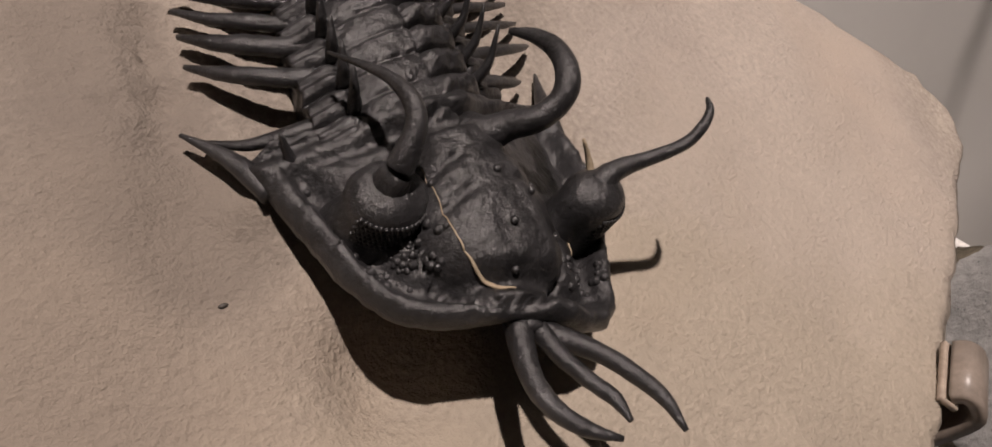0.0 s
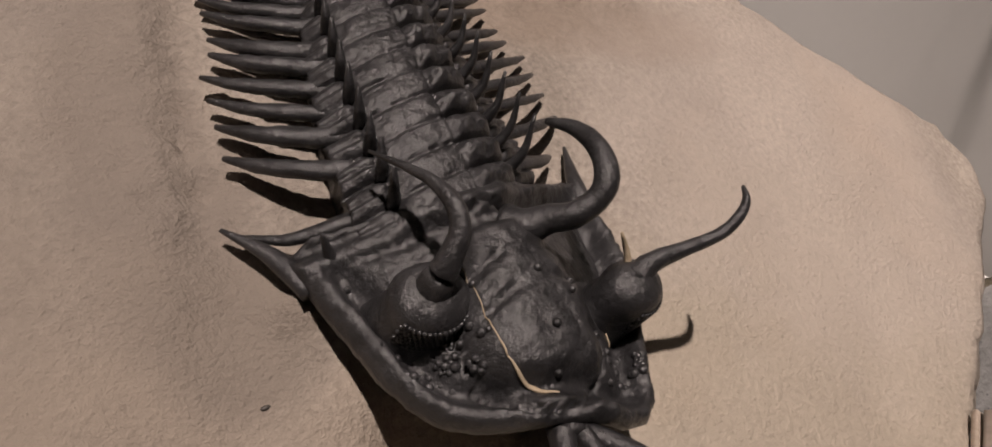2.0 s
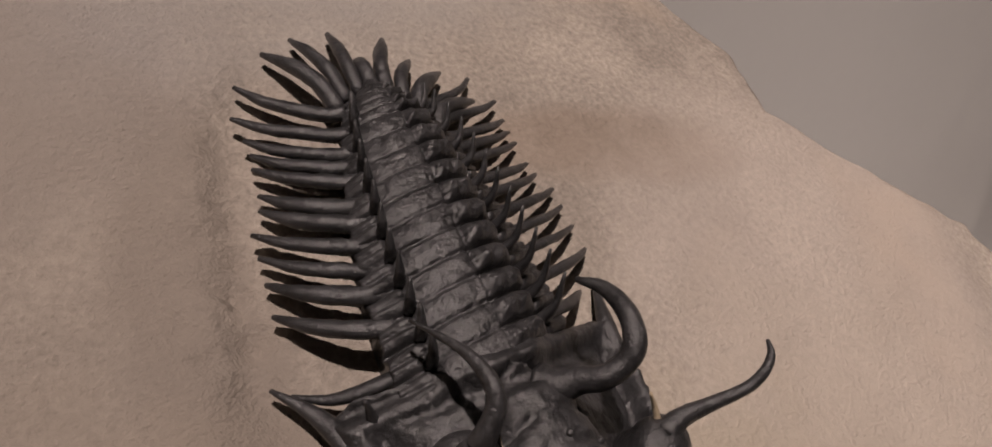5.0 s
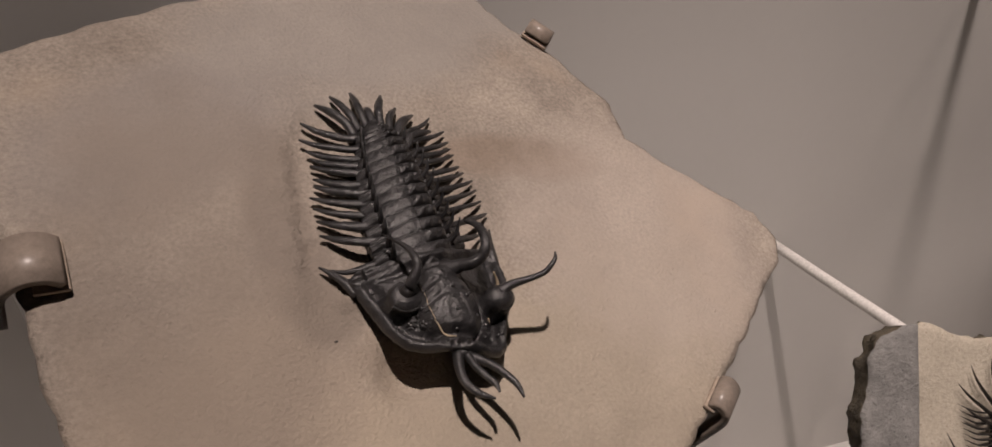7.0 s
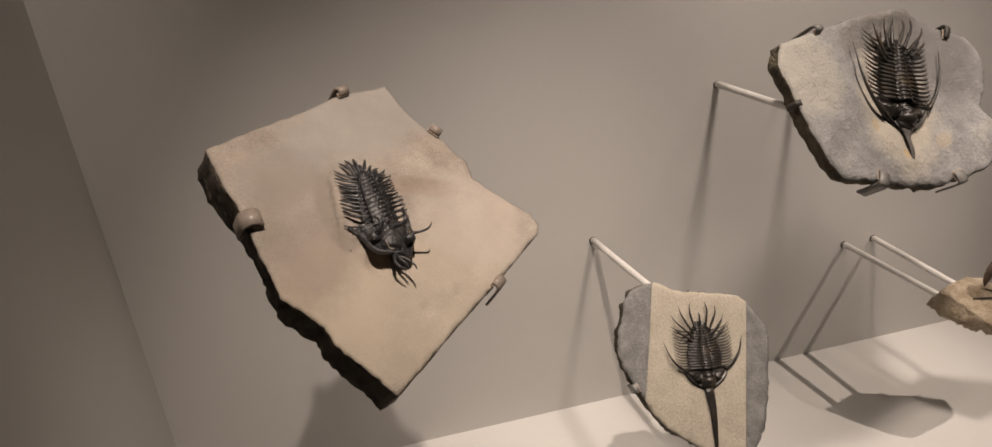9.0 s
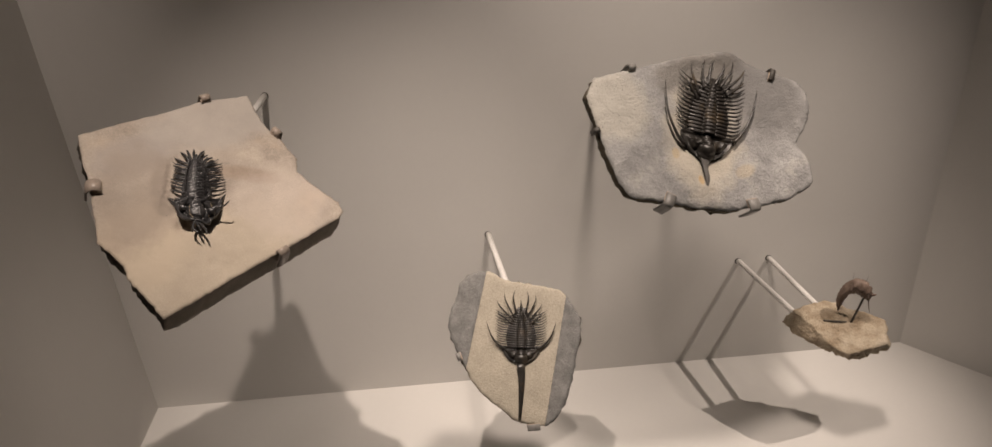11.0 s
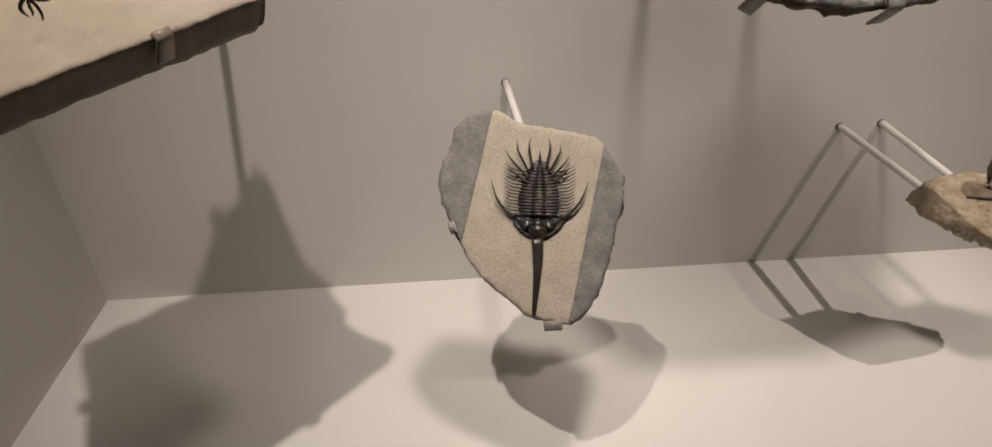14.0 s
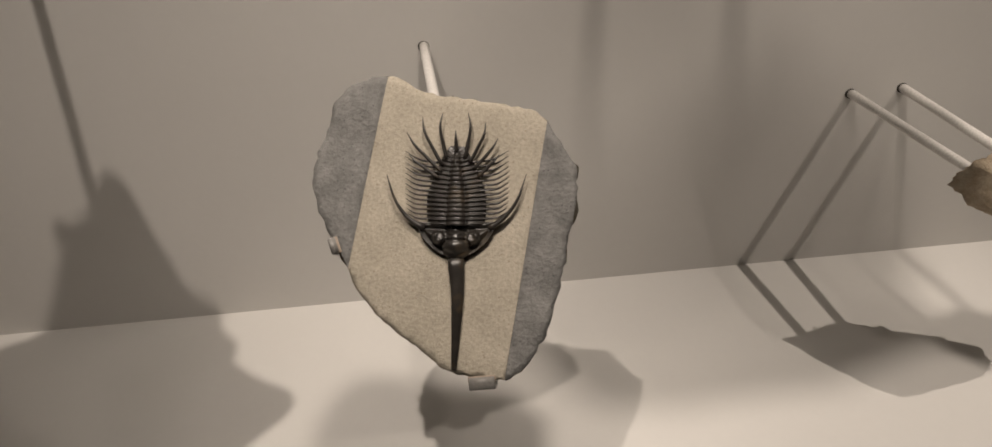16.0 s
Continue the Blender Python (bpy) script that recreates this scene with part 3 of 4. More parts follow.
spine("first_rib", mm([(20.4, -9.8, 2.2), (16.6, -11.4, 4.8), (13.0, -12.8, 7.0), (8.4, -13.6, 9.0), (3.4, -15.0, 10.4)]), [0.0003, 0.0008, 0.0010, 0.0011, 0.0009], FOSSIL, tri1, seg=10, wobble=0.15, flat=0.8)
bm = bmesh.new()
for u, v in ((-3.2, -34.6), (-12.5, -29.5), (-21.6, -22.4), (-2.2, -40.0), (-9.2, -42.0), (-5.8, -31.0), (-15.5, -38.0), (-7.6, -37.5), (-0.6, -33.0)):
    bmesh.ops.create_icosphere(bm, subdivisions=2, radius=0.00052, matrix=Matrix.Translation(on_head(u, v, 0.0)))
part("granules", bm, FOSSIL, tri1, "scattered black granules")


def eye(name, c, r, tall, face):
    """A tall stalked compound eye: waisted stalk, cap, and rows of small lenses on the outer face."""
    bm = bmesh.new()
    x, y, z = c
    rows = []
    for h, k in ((-3.5, 1.40), (-0.5, 1.10), (tall * 0.35, 1.0), (tall * 0.62, 1.04), (tall * 0.82, 0.94), (tall * 0.95, 0.72), (tall * 1.02, 0.38), (tall * 1.04, 0.08)):
        rows.append([bm.verts.new((x + r * k * 1.12 * math.cos(a), y + r * k * math.sin(a), z + h * 0.001)) for a in [2 * math.pi * i / 24 for i in range(24)]])
    for a, b in zip(rows, rows[1:]):
        for i in range(24):
            bm.faces.new((a[i], a[(i + 1) % 24], b[(i + 1) % 24], b[i]))
    bm.faces.new(rows[-1])
    body = part(name, bm, FOSSIL, tri1, "black stalked compound eye")
    bm = bmesh.new()
    for j in range(8):
        for i in range(19):
            a = face + (i - 9 + 0.5 * (j % 2)) * 0.125
            p = Vector((x + r * 1.02 * 1.12 * math.cos(a), y + r * 1.02 * math.sin(a), z + (tall * (0.02 + 0.095 * j)) * 0.001))
            bmesh.ops.create_icosphere(bm, subdivisions=1, radius=0.00032, matrix=Matrix.Translation(p))
    part("eye_lenses", bm, FOSSIL, body, "rows of tiny black eye lenses")
    return body


eye("eye", (-0.0172, -0.0290, 0.0094), 0.0041, 6.2, -1.60)
eye("eye", (0.0070, -0.0366, 0.0102), 0.0036, 7.6, -0.75)
spine("eye_horn", mm([(-17.5, -28.8, 13.0), (-17.2, -28.5, 15.6), (-16.5, -27.8, 18.4), (-15.0, -25.9, 21), (-14.6, -23.5, 22), (-14.6, -19.8, 21), (-15.2, -16.2, 19), (-16.7, -11.3, 16)]), [0.0030, 0.0020, 0.0015, 0.0012, 0.00105, 0.00075, 0.0005, 0.0002], FOSSIL, tri1, seg=14)
spine("eye_horn", mm([(7.6, -35.8, 16.4), (9.8, -35.2, 18.0), (15.4, -35.7, 20), (18.7, -36.0, 22), (20.4, -35.4, 24), (22.1, -34.1, 25), (23.2, -32.3, 25)]), [0.0021, 0.0013, 0.0009, 0.0008, 0.0007, 0.00055, 0.00025], FOSSIL, tri1, seg=14, wobble=0.12)
spine("neck_horn", mm([(-3.2, -24.0, 13.6), (-2.3, -25.2, 15.4), (-0.7, -25.9, 17.5), (0.8, -27.3, 20), (3.0, -27.2, 22), (4.4, -25.8, 24), (6.0, -21.8, 24), (6.7, -17.4, 22), (5.3, -14.4, 20)]),
      [0.0030, 0.0023, 0.0018, 0.0016, 0.0015, 0.0015, 0.0013, 0.0010, 0.0004], FOSSIL, tri1, seg=16, wobble=0.06)
spine("eye_spine", mm([(7.2, -35.2, 16), (6.9, -32.8, 18), (5.8, -31.2, 20)]), [0.0006, 0.0004, 0.0002], VEIN, tri1, "thin pale-coated spine", seg=7)

# the three-pronged fork carried in front
spine("fork_stem", mm([(-8.6, -43.0, 11.4), (-8.6, -45.5, 12.0), (-8.9, -48.2, 12.6)]), [0.0030, 0.0025, 0.0017], FOSSIL, tri1, seg=14, flat=0.7)
spine("fork_prong", mm([(-9.6, -46.4, 12), (-11.9, -51.1, 13), (-12.6, -55.2, 14), (-11.1, -59.0, 15), (-8.3, -61.8, 16)]), [0.0016, 0.0013, 0.0011, 0.0009, 0.0003], FOSSIL, tri1, seg=14, wobble=0.08)
spine("fork_prong", mm([(-7.6, -47.5, 12), (-8.0, -51.4, 13.5), (-7.1, -55.2, 14.5), (-6.2, -58.2, 15.5), (-6.7, -60.7, 16.5)]), [0.0013, 0.0010, 0.0009, 0.0008, 0.0003], FOSSIL, tri1, seg=14, wobble=0.08)
spine("fork_prong", mm([(-7.4, -48.2, 12), (-4.0, -52.8, 14), (-2.4, -56.7, 15.5), (-1.4, -60.5, 16.5), (-1.6, -64.2, 17)]), [0.0014, 0.0011, 0.0010, 0.0008, 0.0003], FOSSIL, tri1, seg=14, wobble=0.08)
# warty patches before the eyes
for cx, cy, n, seed in ((-16.6, -35.2, 46, 1), (-20.4, -29.6, 16, 3), (3.0, -44.6, 30, 2)):
    rng = random.Random(seed)
    bm = bmesh.new()
    for _ in range(n):
        u, v, s = cx + rng.gauss(0, 1.6), cy + rng.gauss(0, 1.3), rng.uniform(0.0003, 0.00065)
        p = Vector((u, v)) * 0.001
        if inside(p, HEAD_M) and edge_distance(p, HEAD_M) > 0.001:
            bmesh.ops.create_icosphere(bm, subdivisions=2, radius=s, matrix=Matrix.Translation(on_head(u, v, -0.0002)))
    part("warts", bm, FOSSIL, tri1, "cluster of rounded black warts")
for line, r in (([(-12.2, -27.0), (-12.9, -31.0), (-13.4, -34.6), (-13.6, -38.2)], [0.00004, 0.00008, 0.0001, 0.00016]), ([(-13.6, -38.2), (-13.0, -40.4), (-11.8, -42.4), (-10.2, -43.8)], [0.00010, 0.00032, 0.00036, 0.00010]),
                ([(3.6, -41.0), (4.6, -38.0), (6.4, -35.5)], [0.0001, 0.0002, 0.0001])):
    fine = [tuple(q) for q in spline(line, 6)]
    rr = list(np.interp(np.linspace(0, 1, len(fine)), np.linspace(0, 1, len(r)), r))
    spine("calcite_vein", [on_head(u, v, 0.0001) for u, v in fine], rr, VEIN, tri1, "thin pale calcite vein", seg=6, flat=0.6, steps=1)
bm = bmesh.new()
bmesh.ops.create_icosphere(bm, subdivisions=2, radius=0.0005, matrix=Matrix.Translation((-0.0331, -0.0300, 0.0000)) @ Matrix.Diagonal((1.2, 0.6, 0.6, 1)))
part("stone_grain", bm, DARK_METAL, slab1, "small dark grain on the stone")


# ---- smaller trilobites, one builder ----
def ringed_trilobite(slab, m, mat, width, tail_width, length, head_len, head_half, rings, tall, genal, tail_tips, pleura, rostrum, rostrum_mat, rostrum_r):
    """A flat trilobite: y to the tail, x across, metres. genal: lines of the cheek spines; tail_tips: base and tip pairs."""
    def half_at(s):
        return width * (1 + 0.10 * math.sin(math.pi * min(1, s * 1.6)) - (1 - tail_width / width) * s ** 2.9)

    bm = bmesh.new()
    nv, nu = rings * 9, 48
    grid = []
    for j in range(nv + 1):
        s = j / nv
        half = half_at(s) * 0.76
        axis = half * (0.30 - 0.05 * s)
        f = (s * rings) % 1.0
        ridge = (math.sin(math.pi * min(1.0, f / 0.70)) ** 0.7 if f < 0.70 else 0.0) - 0.6
        tip = 1 - smooth01((s - 0.86) / 0.14) * 0.75
        row = []
        for i in range(nu + 1):
            a = -1 + 2 * i / nu
            u = a * half
            k = abs(u) / axis
            if k < 1:
                z = tall * (0.70 + 0.34 * math.sqrt(1 - k * k)) * (1 - 0.30 * s) + tall * 0.09 * ridge
                z += tall * 0.05 * math.exp(-(k / 0.18) ** 2) * (ridge + 0.3)
            else:
                t = (abs(u) - axis) / (half - axis)
                z = tall * (0.64 - 0.10 * math.exp(-(t / 0.10) ** 2) - 0.36 * t ** 2.2) * (1 - 0.30 * s) + tall * 0.15 * ridge
            row.append(bm.verts.new((u, s * length + 0.05 * length * abs(a) ** 2 * (0.3 + s) + 0.0002 * noise.noise(Vector((u * 300, s * 20, 1))), z * tip)))
        lo, hi = bm.verts.new((row[0].co.x * 0.96, row[0].co.y, -0.001)), bm.verts.new((row[-1].co.x * 0.96, row[-1].co.y, -0.001))
        grid.append([lo] + row + [hi])
    for a, b in zip(grid, grid[1:]):
        for i in range(len(a) - 1):
            bm.faces.new((a[i], a[i + 1], b[i + 1], b[i]))
    bm.faces.new(grid[-1])
    tri = part("trilobite", bm, mat, slab, "dark fossil trilobite with many fine rings and long spines", m)
    hw = head_half
    rim = [Vector((hw * math.copysign(abs(math.cos(t)) ** 1.6, math.cos(t)), 0.002 - (head_len + 0.002) * math.sin(t) ** 1.0)) for t in [math.pi * i / 60 for i in range(61)]]
    rim += [Vector((hw * (-1 + 2 * i / 20), 0.002 - 0.0016 * math.sin(math.pi * i / 20))) for i in range(1, 20)]

    def hz(x, y, d):
        q, a = -y / head_len, abs(x) / hw
        z = tall * (0.26 + 0.42 * smooth01(d / (head_len * 0.45)))
        z += tall * (0.12 * math.exp(-(d / (head_len * 0.06)) ** 2) - 0.14 * math.exp(-((d - head_len * 0.15) / (head_len * 0.05)) ** 2))
        bulb = 1 - (a / 0.36) ** 2 - ((q - 0.66) / 0.30) ** 2
        neck = 1 - (a / 0.23) ** 2 - ((q - 0.24) / 0.30) ** 2
        z += tall * max(0.62 * max(bulb, 0) ** 0.5, 0.50 * max(neck, 0) ** 0.5)
        z -= tall * 0.14 * (math.exp(-(bulb / 0.18) ** 2) if bulb < 0 and neck < 0 else 0)
        z -= tall * 0.16 * sum(math.exp(-((q - c) / 0.028) ** 2) for c in (0.14, 0.28, 0.40)) * (a < 0.27) * smooth01((a - 0.05) / 0.08)
        if bulb > 0:
            z += tall * 0.035 * noise.noise(Vector((x * 1400, y * 1400, 2)))
        w = 1 - ((a - 0.46) / 0.17) ** 2 - ((q - 0.36) / 0.22) ** 2
        z += tall * 0.55 * max(w, 0) ** 0.4 - tall * 0.2 * max(1 - ((a - 0.42) / 0.09) ** 2 - ((q - 0.33) / 0.11) ** 2, 0) ** 0.5
        z -= tall * 0.10 * math.exp(-((q - 0.06) / 0.03) ** 2) * smooth01((a - 0.25) / 0.1)
        return z
    v, f = sheet(rim, head_len / 30, hz)
    bm = bmesh.new()
    bv = [bm.verts.new(p) for p in v]
    for t in f:
        bm.faces.new([bv[i] for i in t])
    low = [bm.verts.new((p.x * 0.97, p.y * 0.97, -0.001)) for p in rim]
    for i in range(len(rim)):
        j = (i + 1) % len(rim)
        bm.faces.new((bv[i], bv[j], low[j], low[i]))
    part("head_shield", bm, mat, tri, "dark domed head shield with two eyes")
    for line in genal:
        spine("cheek_spine", [(x, y, tall * z) for (x, y), z in zip(line, (0.35, 0.5, 0.62, 0.55))], [width * 0.085, width * 0.060, width * 0.040, width * 0.010], mat, tri, seg=10)
    gap = length / rings
    for i in range(rings - 2):
        s = (i + 0.35) / rings
        if s > 0.84:
            continue
        half = half_at(s) * 0.76
        for side in (-1, 1):
            reach = max(pleura * (1 - 0.10 * math.exp(-s * 8)), half + 0.004)
            y = s * length + 0.05 * length * (0.3 + s)
            up = length * (0.035 + 0.13 * s * s)
            spine("pleural_spine", [(side * half * 0.80, y - length * 0.012, tall * 0.36), (side * half, y, tall * 0.30), (side * (half + (reach - half) * 0.55), y + up * 0.30, tall * 0.36), (side * reach, y + up + gap * 0.7, tall * 0.24)],
                  [gap * 0.30, gap * 0.28, gap * 0.22, gap * 0.05], mat, tri, seg=7, steps=3)
    for (bx, by), (tx, ty) in tail_tips:
        dx, dy = tx - bx, ty - by
        bow = 0.10 * math.copysign(1, bx) if abs(bx) > 0.002 else 0.0
        spine("tail_spine", [(bx - dx * 0.22, by - dy * 0.22, tall * 0.42), (bx + dx * 0.2 + bow * dy * 0.6, by + dy * 0.2, tall * 0.50), (bx + dx * 0.62 + bow * dy, by + dy * 0.62, tall * 0.60), (tx, ty, tall * 0.50)],
              [gap * 0.42, gap * 0.40, gap * 0.28, gap * 0.06], mat, tri, seg=9)
    spine("snout", rostrum, rostrum_r, rostrum_mat, tri, "long flat snout spine on the stone", seg=12, flat=0.4)
    return tri


def local(frame_angle, origin):
    """Turns the slab's mm into the trilobite's own metres."""
    c, s = math.cos(frame_angle), math.sin(frame_angle)

    def turn(p):
        x, y = (p[0] - origin[0]) * 0.001, (p[1] - origin[1]) * 0.001
        return (x * c - y * s, x * s + y * c)
    return turn


# ---- fossil two: the banded slab below ----
F2 = basis((0.5953, -0.2626, 0.2721), (0.9980, -0.0556, 0.0286), (0.0118, 0.6171, 0.7868), (-0.0614, -0.7849, 0.6166))
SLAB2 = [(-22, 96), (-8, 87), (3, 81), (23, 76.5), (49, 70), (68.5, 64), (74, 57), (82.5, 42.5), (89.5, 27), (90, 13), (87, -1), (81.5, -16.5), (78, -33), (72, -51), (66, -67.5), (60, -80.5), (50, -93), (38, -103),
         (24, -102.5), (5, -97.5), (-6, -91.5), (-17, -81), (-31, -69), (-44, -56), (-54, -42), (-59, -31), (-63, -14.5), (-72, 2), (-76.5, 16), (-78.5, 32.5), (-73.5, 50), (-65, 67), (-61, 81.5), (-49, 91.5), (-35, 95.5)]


def side_of(p, a, b):
    return (b[0] - a[0]) * (p[1] - a[1]) - (b[1] - a[1]) * (p[0] - a[0])


BAND_L, BAND_R = ((-0.0245, 0.0958), (-0.0600, -0.0270)), ((0.0745, 0.0565), (0.0340, -0.1028))


def in_band(x, y):
    return side_of((x, y), *BAND_L) > 0 and side_of((x, y), *BAND_R) < 0


def banded_relief(x, y, d):
    z = 0.0009 * noise.noise(Vector((x * 45, y * 45, 11))) + 0.0004 * noise.noise(Vector((x * 150, y * 150, 12)))
    if not in_band(x, y):
        z = z * 1.6 + 0.0009
    return z - 0.0014 * math.exp(-d / 0.0015)


slab2 = thing("fossil_slab", F2, "grey slab with a pale prepared band and a black long-snouted trilobite", "fossil", "mounted fossil slabs")
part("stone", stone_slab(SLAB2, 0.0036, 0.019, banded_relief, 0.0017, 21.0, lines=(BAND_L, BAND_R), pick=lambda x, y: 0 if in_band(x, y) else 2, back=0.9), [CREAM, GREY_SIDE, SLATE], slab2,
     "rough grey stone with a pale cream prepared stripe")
A2 = math.radians(5.0)
tr = local(A2, (12.0, -5.0))
ringed_trilobite(slab2, pose(0.0120, -0.0050, 0.0004, 0, 0, -5), FOSSIL_BROWN, 0.0230, 0.0055, 0.0480, 0.0215, 0.0245, 17, 0.0085,
                 [[(sx * 0.0205, -0.0015), (sx * 0.0305, 0.0055), (sx * 0.0385, 0.0165), (sx * 0.0440, 0.0325)] for sx in (-1, 1)],
                 [(tr(b), tr(t)) for b, t in (((0.5, 29), (-14.3, 43.1)), ((2.2, 34.6), (-14.4, 57.4)), ((4.5, 40), (-3.6, 65.8)), ((9.4, 43.2), (9.6, 67.4)), ((16, 44.5), (16.8, 55.2)), ((21.6, 42), (25.4, 65.8)), ((26.0, 38.4), (36.1, 58.7)),
                                              ((29.2, 33), (42.9, 47.9)), ((31, 27), (42.8, 37.7)))],
                 0.0328, [(*tr((10.2, -25)), 0.003), (*tr((9.4, -47)), 0.0026), (*tr((6.6, -70)), 0.002), (*tr((3.2, -94)), 0.001)], FOSSIL_BROWN, [0.0054, 0.0042, 0.0029, 0.0017])

# ---- fossil three: the wide grey slab ----
F3 = basis((0.8408, -0.2314, 0.4803), (0.9681, 0.2498, 0.0181), (-0.1734, 0.6164, 0.7682), (0.1808, -0.7468, 0.6399))
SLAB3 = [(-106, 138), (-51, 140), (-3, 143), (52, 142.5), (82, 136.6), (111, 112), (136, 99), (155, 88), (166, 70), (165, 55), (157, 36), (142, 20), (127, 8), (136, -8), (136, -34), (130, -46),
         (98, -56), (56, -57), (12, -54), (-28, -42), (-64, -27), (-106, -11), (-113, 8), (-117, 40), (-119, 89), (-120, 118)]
C3, S3 = math.cos(math.radians(25)), math.sin(math.radians(25))


def grey_relief(x, y, d):
    z = 0.0030 * noise.noise(Vector((x * 22, y * 22, 31))) + 0.0015 * noise.noise(Vector((x * 80, y * 80, 32)))
    a, b = x - 0.030, y - 0.070
    r = math.hypot((a * C3 - b * S3) / 0.060, (a * S3 + b * C3) / 0.075)
    z -= 0.0035 * (1 - smooth01((r - 0.7) / 0.6)) * (0.4 + 0.6 * smooth01((y - 0.02) / 0.08))
    z += 0.005 * math.exp(-(((x - 0.055) / 0.05) ** 2 + ((y - 0.139) / 0.012) ** 2))
    return z - 0.0022 * math.exp(-d / 0.002)


slab3 = thing("fossil_slab", F3, "wide grey limestone slab with a long-spined trilobite in a prepared hollow", "fossil", "mounted fossil slabs")
part("stone", stone_slab(SLAB3, 0.0042, 0.015, grey_relief, 0.0015, 41.0, back=0.92), [GREY, GREY_SIDE], slab3, "rough grey limestone with pale and ochre patches and painted shade in the hollow")
A3 = math.radians(25.0)
tr = local(A3, (11.9, 39.7))
ringed_trilobite(slab3, pose(0.0119, 0.0397, -0.0012, 0, 0, -25), FOSSIL_BROWN, 0.0320, 0.0090, 0.074, 0.033, 0.0335, 16, 0.013,
                 [[tr(p) for p in ((-20, 34), (-27, 52), (-29, 80), (-20, 117))], [tr(p) for p in ((42, 24), (60, 36), (78, 55), (94.6, 81.5))]],
                 [(tr(b), tr(t)) for b, t in (((14, 92), (8, 118)), ((19, 98), (21, 132)), ((29, 104), (40, 133)), ((37, 106), (52, 130)), ((46, 104), (64, 126)), ((53, 100), (76, 124)), ((57, 93), (88, 111)), ((58, 86), (81, 95)))],
                 0.0435, [(*tr((0.5, 13)), 0.004), (*tr((-3, 3)), 0.004), (*tr((-4, -10)), 0.003), (*tr((-8.8, -24.7)), 0.001)], ROSTRUM, [0.0080, 0.0036, 0.0036, 0.0005])


# ---- fossil four: a small specimen standing free on an ochre rock ----
def rough_rock(bm, seed):
    """A split chunk of rock: a few flat broken faces, a pointed end, ragged lower edge."""
    planes = (((0.10, -0.22, 0.97), 0.0150), ((-0.50, -0.62, 0.25), 0.0360), ((-0.30, -0.72, -0.62), 0.0270), ((0.45, -0.80, -0.30), 0.0390), ((0.10, 0.98, 0.0), 0.0330), ((0.10, 0.0, -0.99), 0.0300),
              ((0.96, 0.0, 0.28), 0.0630), ((-0.42, 0.1, -0.90), 0.0300), ((-0.55, 0.75, 0.1), 0.0420), ((0.85, -0.5, -0.2), 0.0600))
    for v in bmesh.ops.create_icosphere(bm, subdivisions=6, radius=1.0)["verts"]:
        d = v.co.normalized()
        r = 1 / math.sqrt((d.x / 0.086) ** 2 + (d.y / 0.060) ** 2 + (d.z / 0.055) ** 2)
        for n, far in planes:
            k = d.dot(Vector(n).normalized())
            if k > 0.05:
                r = min(r, far / k)
        q = d * r
        low = smooth01((0.004 - q.z) / 0.02)
        r += 0.0045 * noise.noise(q * 42 + Vector((seed, 0, 0))) + (0.0020 + 0.0034 * low) * noise.noise(q * 110) + (0.0009 + 0.0014 * low) * noise.noise(q * 300) - 0.009 * low * max(0, noise.noise(q * 75 + Vector((0, seed, 3))))
        v.co = d * r
        v.co.x *= 1.12 if v.co.x < 0 else 1.04
    return bm


R4 = pose(1.066, -0.190, 0.188, 10, 4, -20)
rock = thing("specimen_rock", R4, "ochre rock chunk carrying a small freed trilobite, held on two rods", "fossil", "mounted fossil slabs")
part("stone", rough_rock(bmesh.new(), 5.0), ROCK, rock, "rough ochre and cream broken rock")
bm = bmesh.new()
tube(bm, [(-0.006, 0.002, 0.021), (-0.009, 0.002, 0.034), (-0.008, 0.002, 0.050), (0.001, 0.001, 0.064), (0.015, 0, 0.068), (0.029, 0, 0.061), (0.038, 0, 0.050)], [0.0012, 0.0050, 0.0078, 0.0090, 0.0098, 0.0092, 0.0035], seg=20, steps=6, wobble=0.5)
arch = part("trilobite", bm, SPECIMEN, rock, "small arched pinkish-brown fossil trilobite", Matrix.Translation((0.001, 0.018, 0.0000)) @ Matrix.Diagonal((0.74, 0.85, 1.12, 1)))
for k in range(7):
    spine("rib_spine", [(0.000 + 0.0045 * k, -0.006, 0.068 - 0.0006 * k), (0.001 + 0.0052 * k, -0.010, 0.066 - 0.001 * k), (0.003 + 0.0054 * k, -0.011, 0.062 - 0.0014 * k)], [0.0012, 0.0009, 0.0003], SPECIMEN, arch, seg=6)
spine("brow_horn", [(0.034, -0.002, 0.058), (0.041, -0.004, 0.060), (0.046, -0.005, 0.062)], [0.0030, 0.0020, 0.0006], SPECIMEN, arch, seg=8)
spine("tail_spine", [(0.036, 0.001, 0.052), (0.043, 0.002, 0.036), (0.049, 0.003, 0.024)], [0.0014, 0.0009, 0.0003], SPECIMEN, arch, seg=8)
for x, lean in ((0.000, -0.002), (0.022, 0.001)):
    spine("antenna", [(x, 0, 0.070), (x + lean * 0.4, 0, 0.079), (x + lean, 0, 0.088)], [0.0005, 0.0003, 0.00015], SPECIMEN, arch, seg=6)
spine("support_post", [(0.021, 0.014, 0.064), (0.018, 0.010, 0.042), (0.014, 0.006, 0.0150)], [0.0016, 0.0016, 0.0017], DARK_METAL, rock, "thin dark metal post", seg=8)
spine("support_foot", [(0.014, 0.006, 0.0165), (-0.005, 0.003, 0.0172), (-0.023, 0.000, 0.0178)], [0.0016, 0.0015, 0.0013], DARK_METAL, rock, "thin dark metal foot", seg=8)
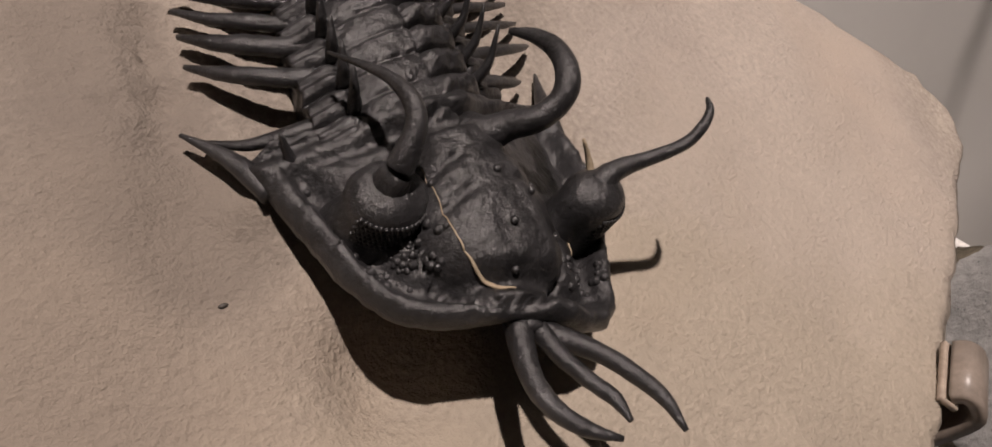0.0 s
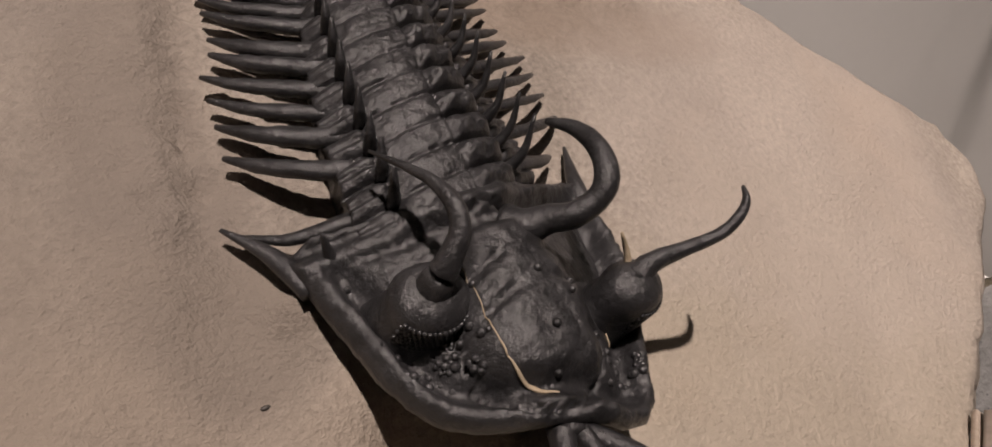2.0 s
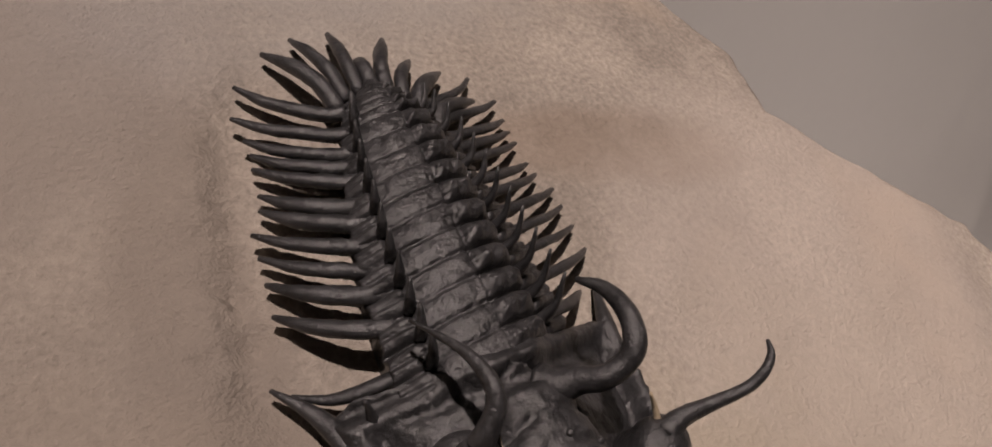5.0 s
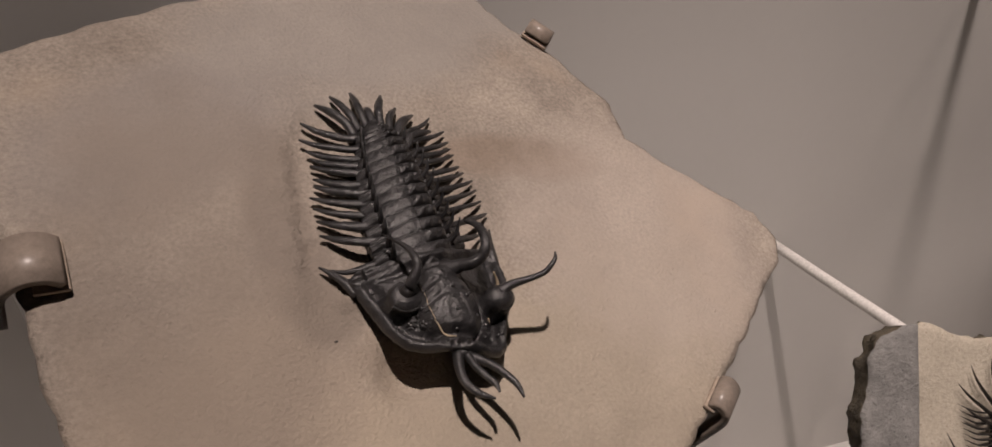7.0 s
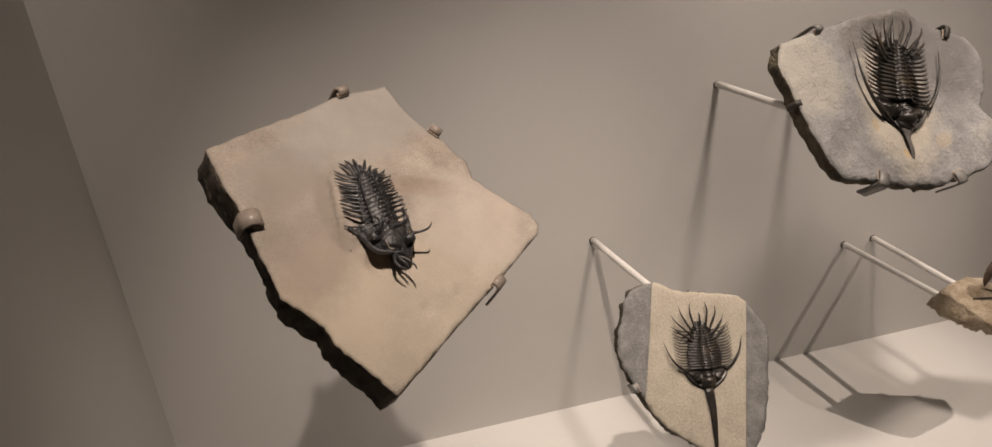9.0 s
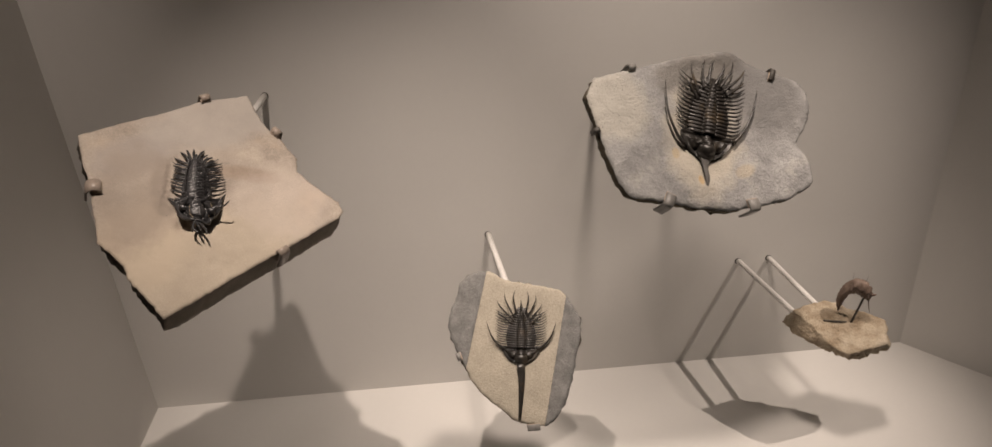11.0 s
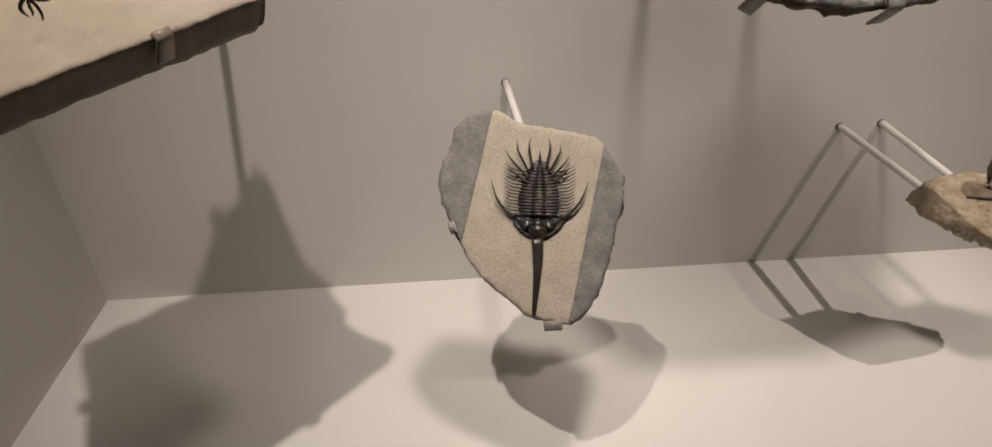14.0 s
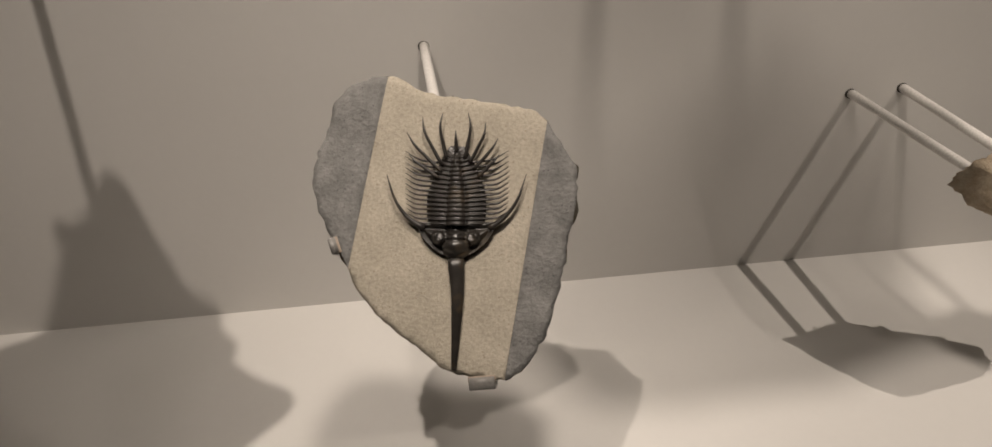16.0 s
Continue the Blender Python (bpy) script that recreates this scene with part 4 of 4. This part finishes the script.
spine("support_claw", [(-0.044, 0.026, 0.008), (-0.040, 0.016, 0.016), (-0.030, 0.010, 0.016), (-0.026, 0.008, 0.010)], [0.0015, 0.0015, 0.0015, 0.0010], DARK_METAL, rock, "bent dark wire claw", seg=8)


# ---- mounts: white rods from the wall, and clips round the stones ----
def rod(name, a, b, r=0.0043, label="white enamelled rod set in the case wall"):
    a, b = Vector(a), Vector(b)
    mount = thing(name, Matrix.Translation(a), label, "mount", "wall mounts")
    way = b - a
    part("rod", tube(bmesh.new(), [(0, 0.004, 0), tuple(way * 0.5), tuple(way)], [r, r, r], seg=16, steps=2), ROD, mount)
    bm = bmesh.new()
    tube(bm, [(0, 0.0008, 0), (0, -0.0012, 0)], [r * 1.22, r * 1.18], seg=18, steps=1)
    part("wall_socket", bm, DARK_METAL, mount, "dark rim of the drilled socket")
    return mount


def clip(slab_frame, x, y, angle, reach, wide, drop, material, up=0.006, out=0.0046, label="enamelled clip hooked over the stone's edge"):
    """A bent strip: from the back round the edge on to the face. x, y mm on the slab, angle of the outward way in degrees."""
    m = slab_frame @ Matrix.Translation((x * 0.001, y * 0.001, 0)) @ pose(0, 0, 0, 0, 0, angle)
    holder = thing("stone_clip", m, label, "clip", "stone clips")
    bm = bmesh.new()
    t = 0.0022
    line = [(-reach, up * 0.55), (-reach * 0.4, up), (out * 0.35, up * 0.95), (out * 0.92, up * 0.2), (out, -drop * 0.5), (out, -drop)]
    rows = spline([(p[0], p[1], 0) for p in line], 4)
    prev = None
    for i, p in enumerate(rows):
        a, b = rows[max(i - 1, 0)], rows[min(i + 1, len(rows) - 1)]
        d = Vector((b[0] - a[0], b[1] - a[1])).normalized()
        n = Vector((-d.y, d.x)) * t * 0.5
        ring = [bm.verts.new((p[0] + s * n.x, w, p[1] + s * n.y)) for s, w in ((1, -wide / 2), (1, wide / 2), (-1, wide / 2), (-1, -wide / 2))]
        if prev:
            for k in range(4):
                bm.faces.new((prev[k], prev[(k + 1) % 4], ring[(k + 1) % 4], ring[k]))
        else:
            bm.faces.new(ring[::-1])
        prev = ring
    bm.faces.new(prev)
    bmesh.ops.bevel(bm, geom=[e for e in bm.edges if e.calc_face_angle(0) > 1.0], offset=0.0004, segments=1, affect="EDGES")
    part("strip", bm, material, holder)
    pad = box(bmesh.new(), (reach + 0.0016, wide * 1.08, 0.0012), pose(-reach * 0.5 - 0.0006, 0, up * 0.3), 0.0003)
    part("pad", pad, PAD, holder, "thin pale felt pad under the clip")
    return holder


def behind(f, x, y, z):
    return f @ Vector((x * 0.001, y * 0.001, z))


rod("wall_mount", (0.286, 0, 0.536), behind(T1, 30, 60, -0.030))
rod("wall_mount", (0.5827, 0, 0.2873), behind(F2, 5, 60, -0.017))
rod("wall_mount", (0.749, 0, 0.483), behind(F3, -85, 60, -0.020))
rod("wall_mount", (0.861, 0, 0.480), behind(F3, 20, 60, -0.020))
rod("wall_mount", (0.9876, 0, 0.1995), (1.0225, -0.176, 0.1995))
rod("wall_mount", (1.0382, 0, 0.2005), (1.0600, -0.172, 0.2010))
clip(T1, 70, -81, -61, 0.002, 0.012, 0.020, CLIP, up=0.004)
clip(T1, -94, 6, 177, 0.006, 0.013, 0.012, CLIP, out=0.007)
clip(T1, 22, 121, 107, 0.003, 0.010, 0.038, CLIP)
clip(T1, 91, 72, 36, 0.003, 0.010, 0.038, CLIP)
clip(F2, 20, -102.5, -90, 0.002, 0.016, 0.024, CLIP_GREY, up=0.003)
clip(F2, -66, -10, 195, 0.001, 0.010, 0.016, CLIP_GREY, up=0.000, out=0.0035)
clip(F3, -56, 141, 90, 0.003, 0.009, 0.026, CLIP_GREY)
clip(F3, 125, 102, 60, 0.011, 0.006, 0.026, DARK_METAL, label="thin dark clip hooked over the stone's edge")
clip(F3, -62, -28, -130, 0.011, 0.012, 0.026, CLIP_GREY, up=0.004)
clip(F3, 43, -56, -92, 0.009, 0.014, 0.026, CLIP_GREY, up=0.004)
clip(F3, -119, 74, 178, 0.001, 0.006, 0.012, DARK_METAL, up=0.002, label="thin dark clip hooked over the stone's edge")
